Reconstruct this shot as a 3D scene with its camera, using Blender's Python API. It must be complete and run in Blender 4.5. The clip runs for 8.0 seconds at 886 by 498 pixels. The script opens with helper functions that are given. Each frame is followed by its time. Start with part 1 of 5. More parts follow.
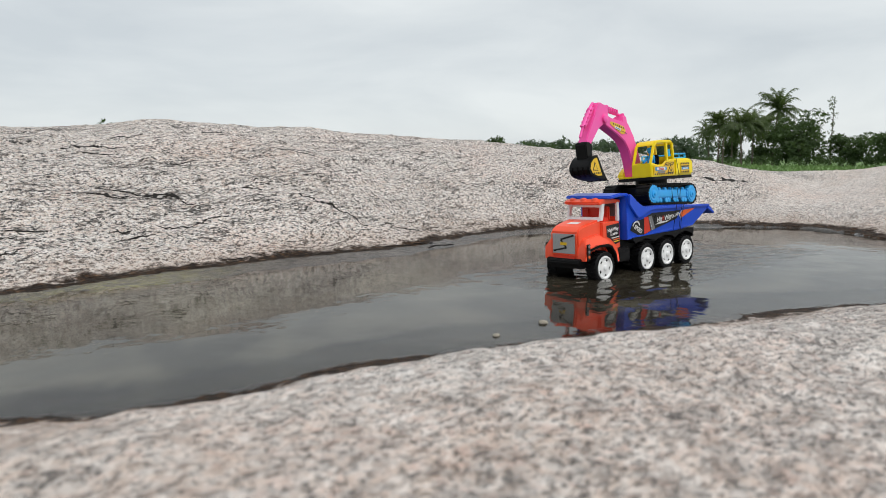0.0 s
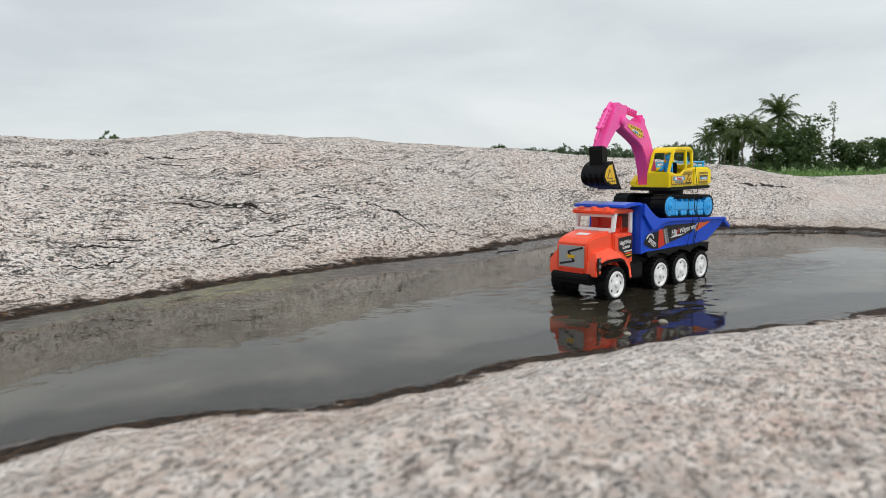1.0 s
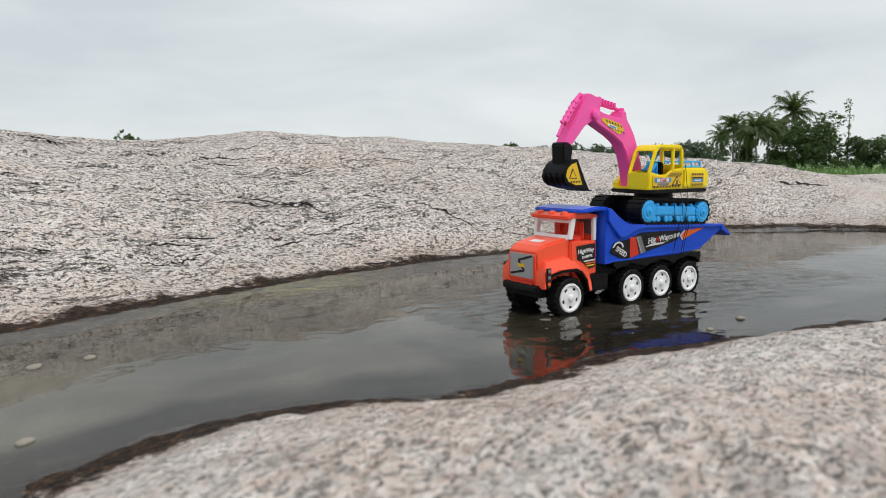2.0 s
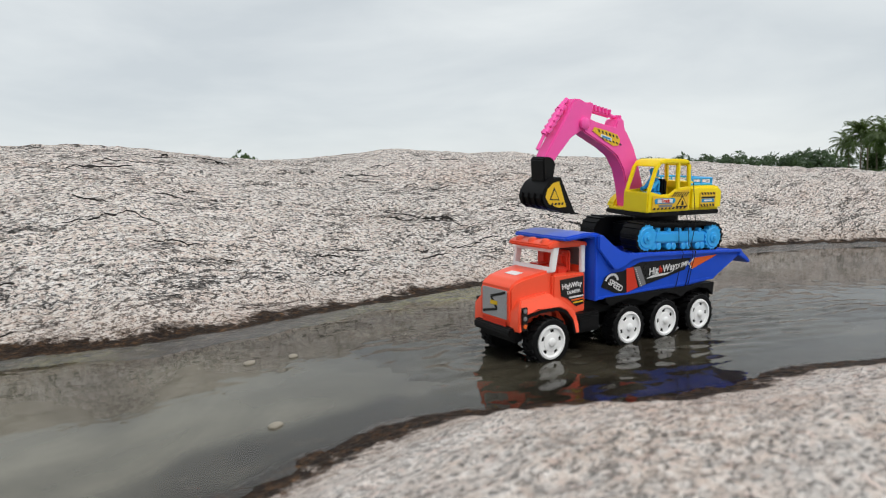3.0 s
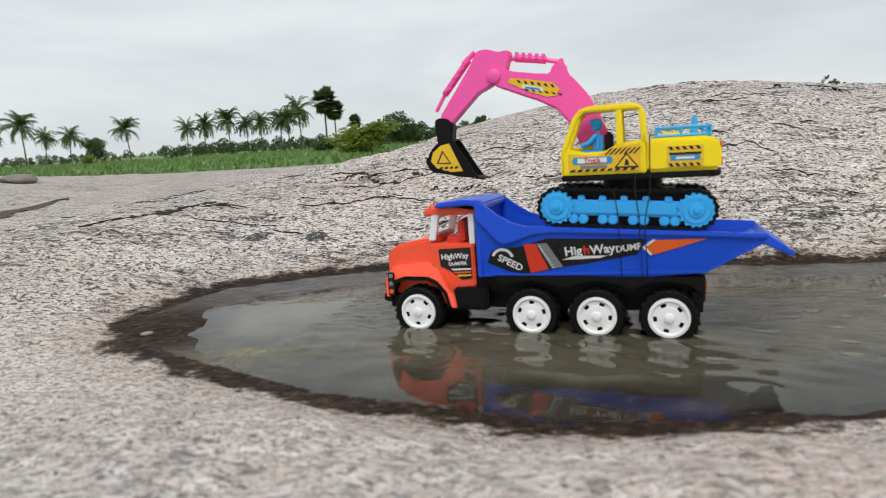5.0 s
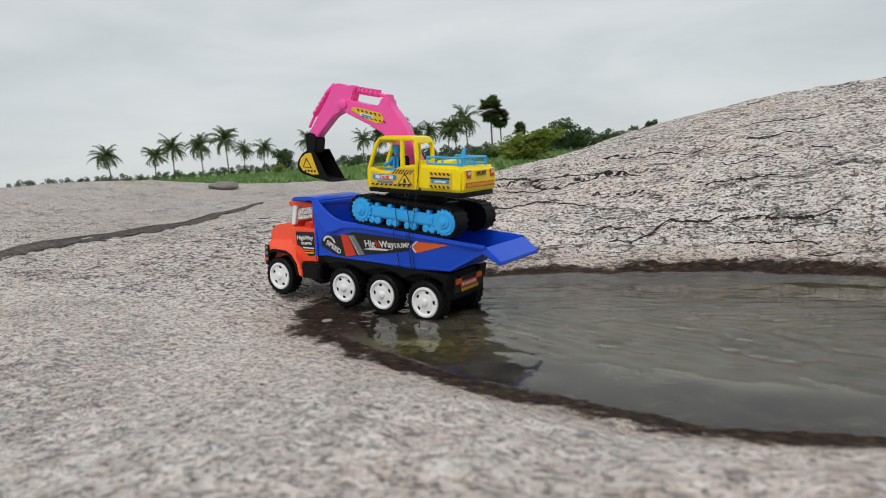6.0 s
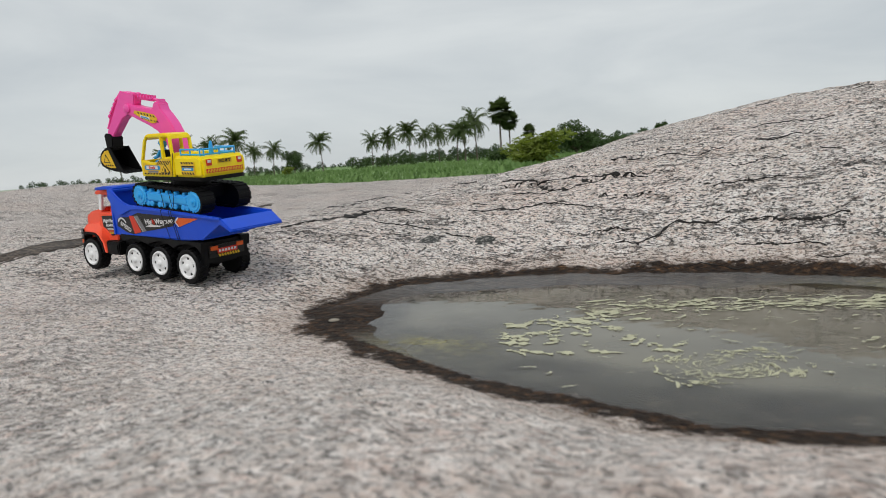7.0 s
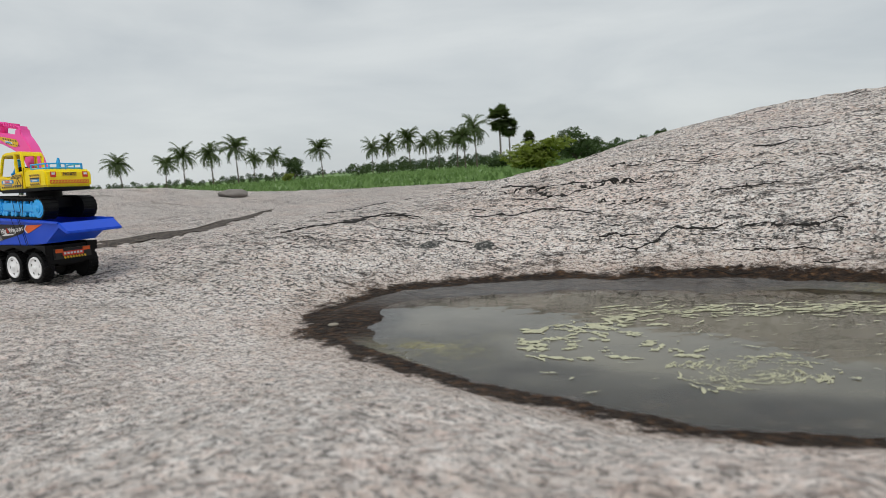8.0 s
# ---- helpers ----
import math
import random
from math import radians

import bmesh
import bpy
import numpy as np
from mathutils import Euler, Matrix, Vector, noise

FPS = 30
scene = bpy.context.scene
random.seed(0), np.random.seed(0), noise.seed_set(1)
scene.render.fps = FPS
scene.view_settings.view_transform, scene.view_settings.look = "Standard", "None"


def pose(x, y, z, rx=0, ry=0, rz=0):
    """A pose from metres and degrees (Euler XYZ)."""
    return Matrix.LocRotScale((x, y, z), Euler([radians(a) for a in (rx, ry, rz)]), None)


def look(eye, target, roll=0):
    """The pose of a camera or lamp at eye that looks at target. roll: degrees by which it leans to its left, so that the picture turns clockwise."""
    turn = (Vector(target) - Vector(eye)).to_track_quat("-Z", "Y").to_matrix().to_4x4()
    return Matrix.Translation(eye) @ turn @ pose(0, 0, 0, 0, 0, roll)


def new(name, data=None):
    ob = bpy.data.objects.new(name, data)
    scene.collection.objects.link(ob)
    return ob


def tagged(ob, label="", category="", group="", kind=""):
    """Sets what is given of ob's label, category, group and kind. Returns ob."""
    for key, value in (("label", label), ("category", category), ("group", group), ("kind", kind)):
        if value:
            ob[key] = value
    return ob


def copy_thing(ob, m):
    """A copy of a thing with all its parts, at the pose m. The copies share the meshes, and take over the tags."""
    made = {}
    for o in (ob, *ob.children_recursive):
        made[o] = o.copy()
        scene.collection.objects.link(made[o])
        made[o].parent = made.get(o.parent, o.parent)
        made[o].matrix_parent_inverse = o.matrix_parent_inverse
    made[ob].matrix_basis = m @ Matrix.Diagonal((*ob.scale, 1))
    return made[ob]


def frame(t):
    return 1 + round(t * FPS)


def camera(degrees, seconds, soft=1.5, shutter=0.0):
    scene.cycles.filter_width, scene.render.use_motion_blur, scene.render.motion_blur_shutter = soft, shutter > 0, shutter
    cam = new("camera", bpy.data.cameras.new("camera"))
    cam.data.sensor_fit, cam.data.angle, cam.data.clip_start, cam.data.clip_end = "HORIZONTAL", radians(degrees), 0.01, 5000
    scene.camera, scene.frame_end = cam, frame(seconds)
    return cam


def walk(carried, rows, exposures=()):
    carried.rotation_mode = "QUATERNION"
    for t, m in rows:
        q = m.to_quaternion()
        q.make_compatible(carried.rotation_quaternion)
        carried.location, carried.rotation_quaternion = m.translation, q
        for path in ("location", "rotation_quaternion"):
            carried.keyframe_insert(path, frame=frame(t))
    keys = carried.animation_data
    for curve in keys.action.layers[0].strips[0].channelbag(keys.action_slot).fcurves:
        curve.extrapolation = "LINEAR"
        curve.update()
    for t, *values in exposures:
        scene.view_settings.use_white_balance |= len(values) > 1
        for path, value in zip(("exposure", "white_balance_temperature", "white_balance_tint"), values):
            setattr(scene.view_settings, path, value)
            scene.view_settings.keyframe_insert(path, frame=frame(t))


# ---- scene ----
cam = camera(68.6, 8.0, soft=0.8)
PATH = [
    (0, (0.616, -0.574, 0.189), (2.491, 0.073, -0.068), -0.4),
    (0.5, (0.574, -0.501, 0.188), (2.44, 0.167, -0.078), -0.6),
    (1, (0.529, -0.441, 0.19), (2.405, 0.21, -0.041), -0.9),
    (1.2, (0.52, -0.425, 0.19), (2.401, 0.217, -0.03), -0.7),
    (2.3, (0.455, -0.343, 0.195), (2.312, 0.365, -0.031), -1.0),
    (2.5, (0.443, -0.332, 0.194), (2.289, 0.411, -0.009), -0.9),
    (3, (0.401, -0.297, 0.197), (2.146, 0.662, 0.011), -1.7),
    (3.5, (0.375, -0.284, 0.198), (2.003, 0.861, 0.006), -1.9),
    (4, (0.343, -0.28, 0.197), (1.689, 1.183, -0.02), -2.3),
    (4.2, (0.322, -0.281, 0.2), (1.484, 1.329, -0.037), -2.2),
    (5.3, (0.291, -0.32, 0.192), (0.55, 1.643, -0.092), -3.6),
    (5.5, (0.291, -0.327, 0.193), (0.434, 1.652, -0.057), -3.6),
    (6, (0.292, -0.341, 0.191), (0.27, 1.643, -0.064), -3.8),
    (6.5, (0.294, -0.347, 0.191), (0.234, 1.636, -0.067), -3.5),
    (7, (0.295, -0.345, 0.189), (0.247, 1.639, -0.058), -3.8),
    (7.5, (0.294, -0.347, 0.189), (0.246, 1.638, -0.053), -3.5),
    (8, (0.296, -0.349, 0.187), (0.25, 1.638, -0.04), -3.7),
]
walk(cam, [(t, look(eye, target, roll)) for t, eye, target, roll in PATH],
     exposures=[(0, -0.04), (4.2, -0.04), (5.5, -0.05), (6.0, -0.24), (6.6, -0.28), (8, -0.3)])
cam.data.dof.use_dof, cam.data.dof.focus_distance, cam.data.dof.aperture_fstop = True, 1.35, 9.5

# ---- light ----
SUN_AZ, SUN_EL = radians(200), radians(58)
world = bpy.data.worlds.new("overcast_sky")
scene.world = world
world.use_nodes = True
wn, wl = world.node_tree.nodes, world.node_tree.links
wn.clear()
out = wn.new("ShaderNodeOutputWorld")
bg = wn.new("ShaderNodeBackground")
bg.inputs["Strength"].default_value = 0.1
sky = wn.new("ShaderNodeTexSky")
sky.sky_type, sky.sun_disc, sky.sun_elevation, sky.sun_rotation = "NISHITA", False, SUN_EL, SUN_AZ
tc = wn.new("ShaderNodeTexCoord")
mp = wn.new("ShaderNodeMapping")
mp.inputs["Scale"].default_value = (1.1, 1.1, 4.2)
wl.new(tc.outputs["Generated"], mp.inputs["Vector"])
cloud = wn.new("ShaderNodeTexNoise")
cloud.inputs["Scale"].default_value, cloud.inputs["Detail"].default_value, cloud.inputs["Roughness"].default_value = 2.1, 7, 0.52
cloud.inputs["Distortion"].default_value = 0.4
wl.new(mp.outputs["Vector"], cloud.inputs["Vector"])
ramp = wn.new("ShaderNodeValToRGB")
ramp.color_ramp.elements[0].position, ramp.color_ramp.elements[0].color = 0.30, (6.7, 7.2, 7.5, 1)
ramp.color_ramp.elements[1].position, ramp.color_ramp.elements[1].color = 0.66, (8.7, 9.1, 9.15, 1)
wl.new(cloud.outputs["Fac"], ramp.inputs["Fac"])
veil = wn.new("ShaderNodeMix")
veil.data_type = "RGBA"
veil.inputs["Factor"].default_value = 0.9
wl.new(sky.outputs["Color"], veil.inputs[6])
wl.new(ramp.outputs["Color"], veil.inputs[7])
wl.new(veil.outputs[2], bg.inputs["Color"])
wl.new(bg.outputs["Background"], out.inputs["Surface"])

sun = new("sun", bpy.data.lights.new("sun", "SUN"))
sun.data.energy, sun.data.angle, sun.data.color = 1.75, radians(25), (1.0, 0.97, 0.92)
sun.matrix_world = look((0, 0, 0), (-math.sin(SUN_AZ) * math.cos(SUN_EL), -math.cos(SUN_AZ) * math.cos(SUN_EL), -math.sin(SUN_EL)))


# ---- material helpers ----
def material(name, colour=(0.5, 0.5, 0.5), rough=0.5, metal=0.0, ior=1.45, mottle=0.0, scale=40.0, bump=0.0, bump_scale=200.0):
    """A surface with its colour broken up at two scales and a fine relief."""
    m = bpy.data.materials.new(name)
    m.use_nodes = True
    n, l = m.node_tree.nodes, m.node_tree.links
    p = n["Principled BSDF"]
    p.inputs["Base Color"].default_value = (*colour, 1)
    p.inputs["Roughness"].default_value, p.inputs["Metallic"].default_value, p.inputs["IOR"].default_value = rough, metal, ior
    co = n.new("ShaderNodeTexCoord")
    if mottle:
        a = n.new("ShaderNodeTexNoise")
        a.inputs["Scale"].default_value, a.inputs["Detail"].default_value, a.inputs["Roughness"].default_value = scale, 6, 0.65
        l.new(co.outputs["Object"], a.inputs["Vector"])
        mix = n.new("ShaderNodeMix")
        mix.data_type = "RGBA"
        mix.inputs[6].default_value = (*[c * (1 - mottle) for c in colour], 1)
        mix.inputs[7].default_value = (*[min(1, c * (1 + mottle * 0.7)) for c in colour], 1)
        l.new(a.outputs["Fac"], mix.inputs["Factor"])
        l.new(mix.outputs[2], p.inputs["Base Color"])
        mr = n.new("ShaderNodeMapRange")
        mr.inputs["To Min"].default_value, mr.inputs["To Max"].default_value = max(0.02, rough - 0.12), min(1, rough + 0.12)
        l.new(a.outputs["Fac"], mr.inputs["Value"])
        l.new(mr.outputs["Result"], p.inputs["Roughness"])
    if bump:
        b = n.new("ShaderNodeTexNoise")
        b.inputs["Scale"].default_value, b.inputs["Detail"].default_value = bump_scale, 4
        l.new(co.outputs["Object"], b.inputs["Vector"])
        bp = n.new("ShaderNodeBump")
        bp.inputs["Strength"].default_value, bp.inputs["Distance"].default_value = bump, 0.2 / bump_scale
        l.new(b.outputs["Fac"], bp.inputs["Height"])
        l.new(bp.outputs["Normal"], p.inputs["Normal"])
    return m


def granite_material():
    """Pale grey and pink foliated granite with black mica flecks; a band of wet brown silt where it meets the pool."""
    m = bpy.data.materials.new("granite")
    m.use_nodes = True
    n, l = m.node_tree.nodes, m.node_tree.links
    p = n["Principled BSDF"]
    geo = n.new("ShaderNodeNewGeometry")

    def noise_of(scale, detail=4, rough=0.6, vec=None, dist=0.0):
        a = n.new("ShaderNodeTexNoise")
        a.inputs["Scale"].default_value, a.inputs["Detail"].default_value = scale, detail
        a.inputs["Roughness"].default_value, a.inputs["Distortion"].default_value = rough, dist
        l.new(vec or geo.outputs["Position"], a.inputs["Vector"])
        return a.outputs["Fac"]

    def ramp_of(fac, *stops):
        r = n.new("ShaderNodeValToRGB")
        e = r.color_ramp.elements
        while len(e) < len(stops):
            e.new(0.5)
        for el, (pos, col) in zip(e, stops):
            el.position, el.color = pos, (*col, 1) if len(col) == 3 else col
        l.new(fac, r.inputs["Fac"])
        return r.outputs["Color"]

    def mix_of(fac, a, b, blend="MIX"):
        x = n.new("ShaderNodeMix")
        x.data_type, x.blend_type = "RGBA", blend
        for sock, v in ((0, fac), (6, a), (7, b)):
            if isinstance(v, (int, float)):
                x.inputs[sock].default_value = v
            elif isinstance(v, tuple):
                x.inputs[sock].default_value = (*v, 1)
            else:
                l.new(v, x.inputs[sock])
        return x.outputs[2]

    def maths(op, a, b):
        x = n.new("ShaderNodeMath")
        x.operation = op
        for sock, v in ((0, a), (1, b)):
            if isinstance(v, (int, float)):
                x.inputs[sock].default_value = v
            else:
                l.new(v, x.inputs[sock])
        return x.outputs[0]

    # the grain runs along the bank: stretch the texture a little along it
    turn = n.new("ShaderNodeMapping")
    turn.inputs["Rotation"].default_value = (0, 0, radians(24))
    l.new(geo.outputs["Position"], turn.inputs["Vector"])

    def along(k):
        x = n.new("ShaderNodeMapping")
        x.inputs["Scale"].default_value = (k, 1.0, 1.0)
        l.new(turn.outputs["Vector"], x.inputs["Vector"])
        return x.outputs["Vector"]

    black, white = (0, 0, 0), (1, 1, 1)
    grain = along(0.85)
    shore = n.new("ShaderNodeAttribute")
    shore.attribute_name = "shore"
    sep = n.new("ShaderNodeSeparateXYZ")
    l.new(turn.outputs["Vector"], sep.inputs["Vector"])
    # the high bank is more weathered than the rim before it
    bank = ramp_of(maths("ADD", sep.outputs["Y"], maths("MULTIPLY", noise_of(2.2, 5, 0.65), 0.9)), (0.85, black), (1.25, white))
    base = ramp_of(noise_of(3.0, 5, 0.6), (0.30, (0.64, 0.582, 0.545)), (0.5, (0.755, 0.685, 0.642)), (0.72, (0.755, 0.640, 0.588)))
    patch = ramp_of(noise_of(1.6, 4, 0.6), (0.54, black), (0.74, white))
    base = mix_of(maths("MULTIPLY", patch, 0.4), base, (0.52, 0.39, 0.31))
    # broad tan and grey bands along the grain
    band = ramp_of(noise_of(13, 5, 0.65, along(0.16)), (0.34, (0.24, 0.22, 0.205)), (0.50, (0.5, 0.5, 0.5)), (0.66, (0.70, 0.69, 0.68)))
    base = mix_of(0.26, base, band, "OVERLAY")
    crystal = ramp_of(noise_of(150, 3, 0.7, grain), (0.40, (0.20, 0.19, 0.185)), (0.50, (0.54, 0.53, 0.52)), (0.58, (0.95, 0.94, 0.92)))
    base = mix_of(maths("ADD", 0.26, maths("MULTIPLY", bank, 0.16)), base, crystal, "OVERLAY")
    base = mix_of(0.24, base, ramp_of(noise_of(40, 5, 0.7, None, 0.3), (0.38, (0.22, 0.205, 0.20)), (0.52, (0.56, 0.54, 0.53)), (0.66, (0.80, 0.79, 0.77))), "OVERLAY")
    # the low western shoulder is darker
    west_dark = ramp_of(maths("ADD", sep.outputs["X"], maths("MULTIPLY", noise_of(1.7, 5, 0.65), 2.2)), (0.75, white), (1.75, black))
    base = mix_of(maths("MULTIPLY", west_dark, 0.10), base, (0.25, 0.21, 0.19))
    # near rim: the camera holder's shade painted on, greyer, mottled in thumb-wide patches
    rim = ramp_of(maths("ADD", sep.outputs["Y"], maths("MULTIPLY", noise_of(1.3, 6, 0.68), 1.1)), (0.42, white), (1.0, black))
    shade_mottle = ramp_of(noise_of(50, 4, 0.62, grain, 0.2), (0.42, white), (0.56, (0.06, 0.06, 0.06)))
    base = mix_of(maths("MULTIPLY", maths("MULTIPLY", shade_mottle, rim), maths("ADD", 0.50, maths("MULTIPLY", west_dark, 0.34))), base, (0.165, 0.145, 0.135))
    felspar = ramp_of(noise_of(95, 3, 0.6, grain), (0.57, black), (0.63, white))
    base = mix_of(maths("MULTIPLY", felspar, 0.34), base, (0.66, 0.46, 0.39))
    fleck = ramp_of(noise_of(165, 3, 0.7, along(0.70)), (0.553, black), (0.573, white))
    base = mix_of(maths("MULTIPLY", fleck, maths("ADD", 0.55, maths("MULTIPLY", bank, 0.35))), base, (0.030, 0.029, 0.028))
    fine = ramp_of(noise_of(290, 3, 0.7, along(0.80)), (0.56, black), (0.59, white))
    base = mix_of(maths("MULTIPLY", fine, 0.75), base, (0.045, 0.044, 0.043))
    blotch = maths("MULTIPLY", ramp_of(noise_of(52, 5, 0.78, grain, 0.2), (0.555, black), (0.60, white)), ramp_of(maths("ADD", noise_of(8, 4, 0.6), maths("MULTIPLY", west_dark, 0.1)), (0.48, black), (0.60, white)))
    base = mix_of(maths("MULTIPLY", blotch, maths("SUBTRACT", 0.42, maths("MULTIPLY", bank, 0.26))), base, (0.110, 0.098, 0.092))
    pit = ramp_of(noise_of(100, 4, 0.75, along(0.75), 0.3), (0.598, black), (0.618, white))
    base = mix_of(maths("MULTIPLY", pit, maths("ADD", 0.40, maths("MULTIPLY", bank, 0.45))), base, (0.045, 0.043, 0.042))
    # short dark weathered streaks and hairline splits on the bank
    streak = maths("MULTIPLY", bank, ramp_of(noise_of(95, 5, 0.75, along(0.28), 0.3), (0.585, black), (0.605, white)))
    base = mix_of(maths("MULTIPLY", streak, 0.35), base, (0.040, 0.037, 0.035))

    def hairlines(scale, stretch, wide, lo):
        seam = maths("ABSOLUTE", maths("SUBTRACT", noise_of(scale, 6, 0.68, along(stretch), 0.4), 0.5), 0)
        return maths("MULTIPLY", ramp_of(seam, (wide, white), (2 * wide, black)), ramp_of(noise_of(7, 4, 0.7, along(0.5)), (lo, black), (lo + 0.04, white)))

    line = maths("MULTIPLY", hairlines(13, 0.28, 0.006, 0.50), bank)
    base = mix_of(maths("MULTIPLY", line, 0.7), base, (0.022, 0.020, 0.018))
    # ragged silt at the waterline, smooth wet mud and green scum below it
    ragged = maths("ADD", maths("MULTIPLY", maths("SUBTRACT", noise_of(9, 3, 0.6), 0.5), 0.08), maths("MULTIPLY", maths("SUBTRACT", noise_of(48, 5, 0.8), 0.5), 0.10))
    lift = maths("ADD", shore.outputs["Fac"], ragged)
    silt = ramp_of(lift, (0.032, white), (0.047, black))
    silt_col = ramp_of(noise_of(85, 5, 0.75), (0.36, (0.010, 0.007, 0.006)), (0.52, (0.032, 0.020, 0.013)), (0.62, (0.085, 0.046, 0.025)), (0.70, (0.26, 0.15, 0.075)))
    base = mix_of(maths("MULTIPLY", ramp_of(lift, (0.03, white), (0.12, black)), 0.4), base, (0.30, 0.20, 0.14))
    mud = ramp_of(maths("ADD", shore.outputs["Fac"], maths("MULTIPLY", ragged, 0.35)), (-0.016, white), (-0.002, black))
    silty = n.new("ShaderNodeAttribute")
    silty.attribute_name = "silty"
    mud = maths("MULTIPLY", mud, maths("SUBTRACT", 1.0, silty.outputs["Fac"]))
    mud_col = ramp_of(noise_of(60, 5, 0.7, grain), (0.36, (0.016, 0.012, 0.010)), (0.55, (0.045, 0.036, 0.030)), (0.68, (0.110, 0.090, 0.075)))
    algae = n.new("ShaderNodeAttribute")
    algae.attribute_name = "algae"
    green = maths("MULTIPLY", algae.outputs["Fac"], ramp_of(noise_of(34, 5, 0.7), (0.34, black), (0.55, white)))
    mud_col = mix_of(green, mud_col, ramp_of(noise_of(120, 4, 0.7), (0.38, (0.11, 0.105, 0.026)), (0.62, (0.38, 0.35, 0.13))))
    under = mix_of(mud, silt_col, mud_col)
    l.new(mix_of(silt, base, under), p.inputs["Base Color"])
    mr = n.new("ShaderNodeMapRange")
    mr.inputs["To Min"].default_value, mr.inputs["To Max"].default_value = 0.82, 0.62
    l.new(silt, mr.inputs["Value"])
    l.new(maths("SUBTRACT", mr.outputs["Result"], maths("MULTIPLY", mud, 0.42)), p.inputs["Roughness"])
    l.new(maths("ADD", maths("SUBTRACT", 0.4, maths("MULTIPLY", silt, 0.3)), maths("MULTIPLY", mud, 0.6)), p.inputs["Specular IOR Level"])
    h = maths("ADD", maths("ADD", maths("MULTIPLY", noise_of(34, 4, 0.7, grain, 0.3), 1.0), maths("MULTIPLY", noise_of(110, 4, 0.7, grain), 0.5)), maths("ADD", maths("MULTIPLY", streak, -0.35), maths("MULTIPLY", line, -0.9)))
    bp = n.new("ShaderNodeBump")
    l.new(maths("SUBTRACT", 1.0, maths("MULTIPLY", mud, 0.8)), bp.inputs["Strength"])
    bp.inputs["Distance"].default_value = 0.016
    l.new(h, bp.inputs["Height"])
    l.new(bp.outputs["Normal"], p.inputs["Normal"])
    return m


def water_material():
    """Shallow rain water: brown with silt where it is deep, clear over the shallows, a smooth skin with small ripples."""
    m = bpy.data.materials.new("muddy_water")
    m.use_nodes = True
    n, l = m.node_tree.nodes, m.node_tree.links
    n.remove(n["Principled BSDF"])
    geo = n.new("ShaderNodeNewGeometry")
    a = n.new("ShaderNodeTexNoise")
    a.inputs["Scale"].default_value, a.inputs["Detail"].default_value, a.inputs["Distortion"].default_value = 4, 6, 1.2
    l.new(geo.outputs["Position"], a.inputs["Vector"])
    r = n.new("ShaderNodeValToRGB")
    r.color_ramp.elements[0].position, r.color_ramp.elements[0].color = 0.44, (0.050, 0.044, 0.034, 1)
    r.color_ramp.elements[1].position, r.color_ramp.elements[1].color = 0.90, (0.185, 0.172, 0.132, 1)
    # stirred silt fills the pool's narrow end
    spot, near, total = n.new("ShaderNodeMapping"), n.new("ShaderNodeTexGradient"), n.new("ShaderNodeMath")
    spot.inputs["Scale"].default_value, spot.inputs["Location"].default_value = (1.5, 1.7, 0), (-0.66, -0.44, 0)
    near.gradient_type, total.operation = "SPHERICAL", "MULTIPLY_ADD"
    total.inputs[1].default_value = 0.48
    l.new(geo.outputs["Position"], spot.inputs["Vector"])
    l.new(spot.outputs["Vector"], near.inputs["Vector"])
    l.new(near.outputs["Fac"], total.inputs[0])
    l.new(a.outputs["Fac"], total.inputs[2])
    l.new(total.outputs[0], r.inputs["Fac"])
    murk, clear, gloss = n.new("ShaderNodeBsdfDiffuse"), n.new("ShaderNodeBsdfTransparent"), n.new("ShaderNodeBsdfGlossy")
    clear.inputs["Color"].default_value = (0.95, 0.93, 0.88, 1)
    gloss.inputs["Roughness"].default_value = 0.03
    l.new(r.outputs["Color"], murk.inputs["Color"])
    depth = n.new("ShaderNodeAttribute")
    depth.attribute_name = "depth"
    thick = n.new("ShaderNodeMapRange")
    thick.interpolation_type = "SMOOTHSTEP"
    thick.inputs["From Min"].default_value, thick.inputs["From Max"].default_value = 0.0, 0.0085
    thick.inputs["To Min"].default_value, thick.inputs["To Max"].default_value = 0.05, 0.97
    l.new(depth.outputs["Fac"], thick.inputs["Value"])
    body = n.new("ShaderNodeMixShader")
    l.new(thick.outputs["Result"], body.inputs["Fac"])
    l.new(clear.outputs["BSDF"], body.inputs[1])
    l.new(murk.outputs["BSDF"], body.inputs[2])
    w1 = n.new("ShaderNodeTexNoise")
    w1.inputs["Scale"].default_value, w1.inputs["Detail"].default_value = 16, 3
    l.new(geo.outputs["Position"], w1.inputs["Vector"])
    bp = n.new("ShaderNodeBump")
    bp.inputs["Strength"].default_value, bp.inputs["Distance"].default_value = 0.10, 0.008
    l.new(w1.outputs["Fac"], bp.inputs["Height"])
    l.new(bp.outputs["Normal"], gloss.inputs["Normal"])
    shine, skin = n.new("ShaderNodeFresnel"), n.new("ShaderNodeMixShader")
    shine.inputs["IOR"].default_value = 1.43
    l.new(bp.outputs["Normal"], shine.inputs["Normal"])
    l.new(shine.outputs["Fac"], skin.inputs["Fac"])
    l.new(body.outputs["Shader"], skin.inputs[1])
    l.new(gloss.outputs["BSDF"], skin.inputs[2])
    l.new(skin.outputs["Shader"], n["Material Output"].inputs["Surface"])
    return m


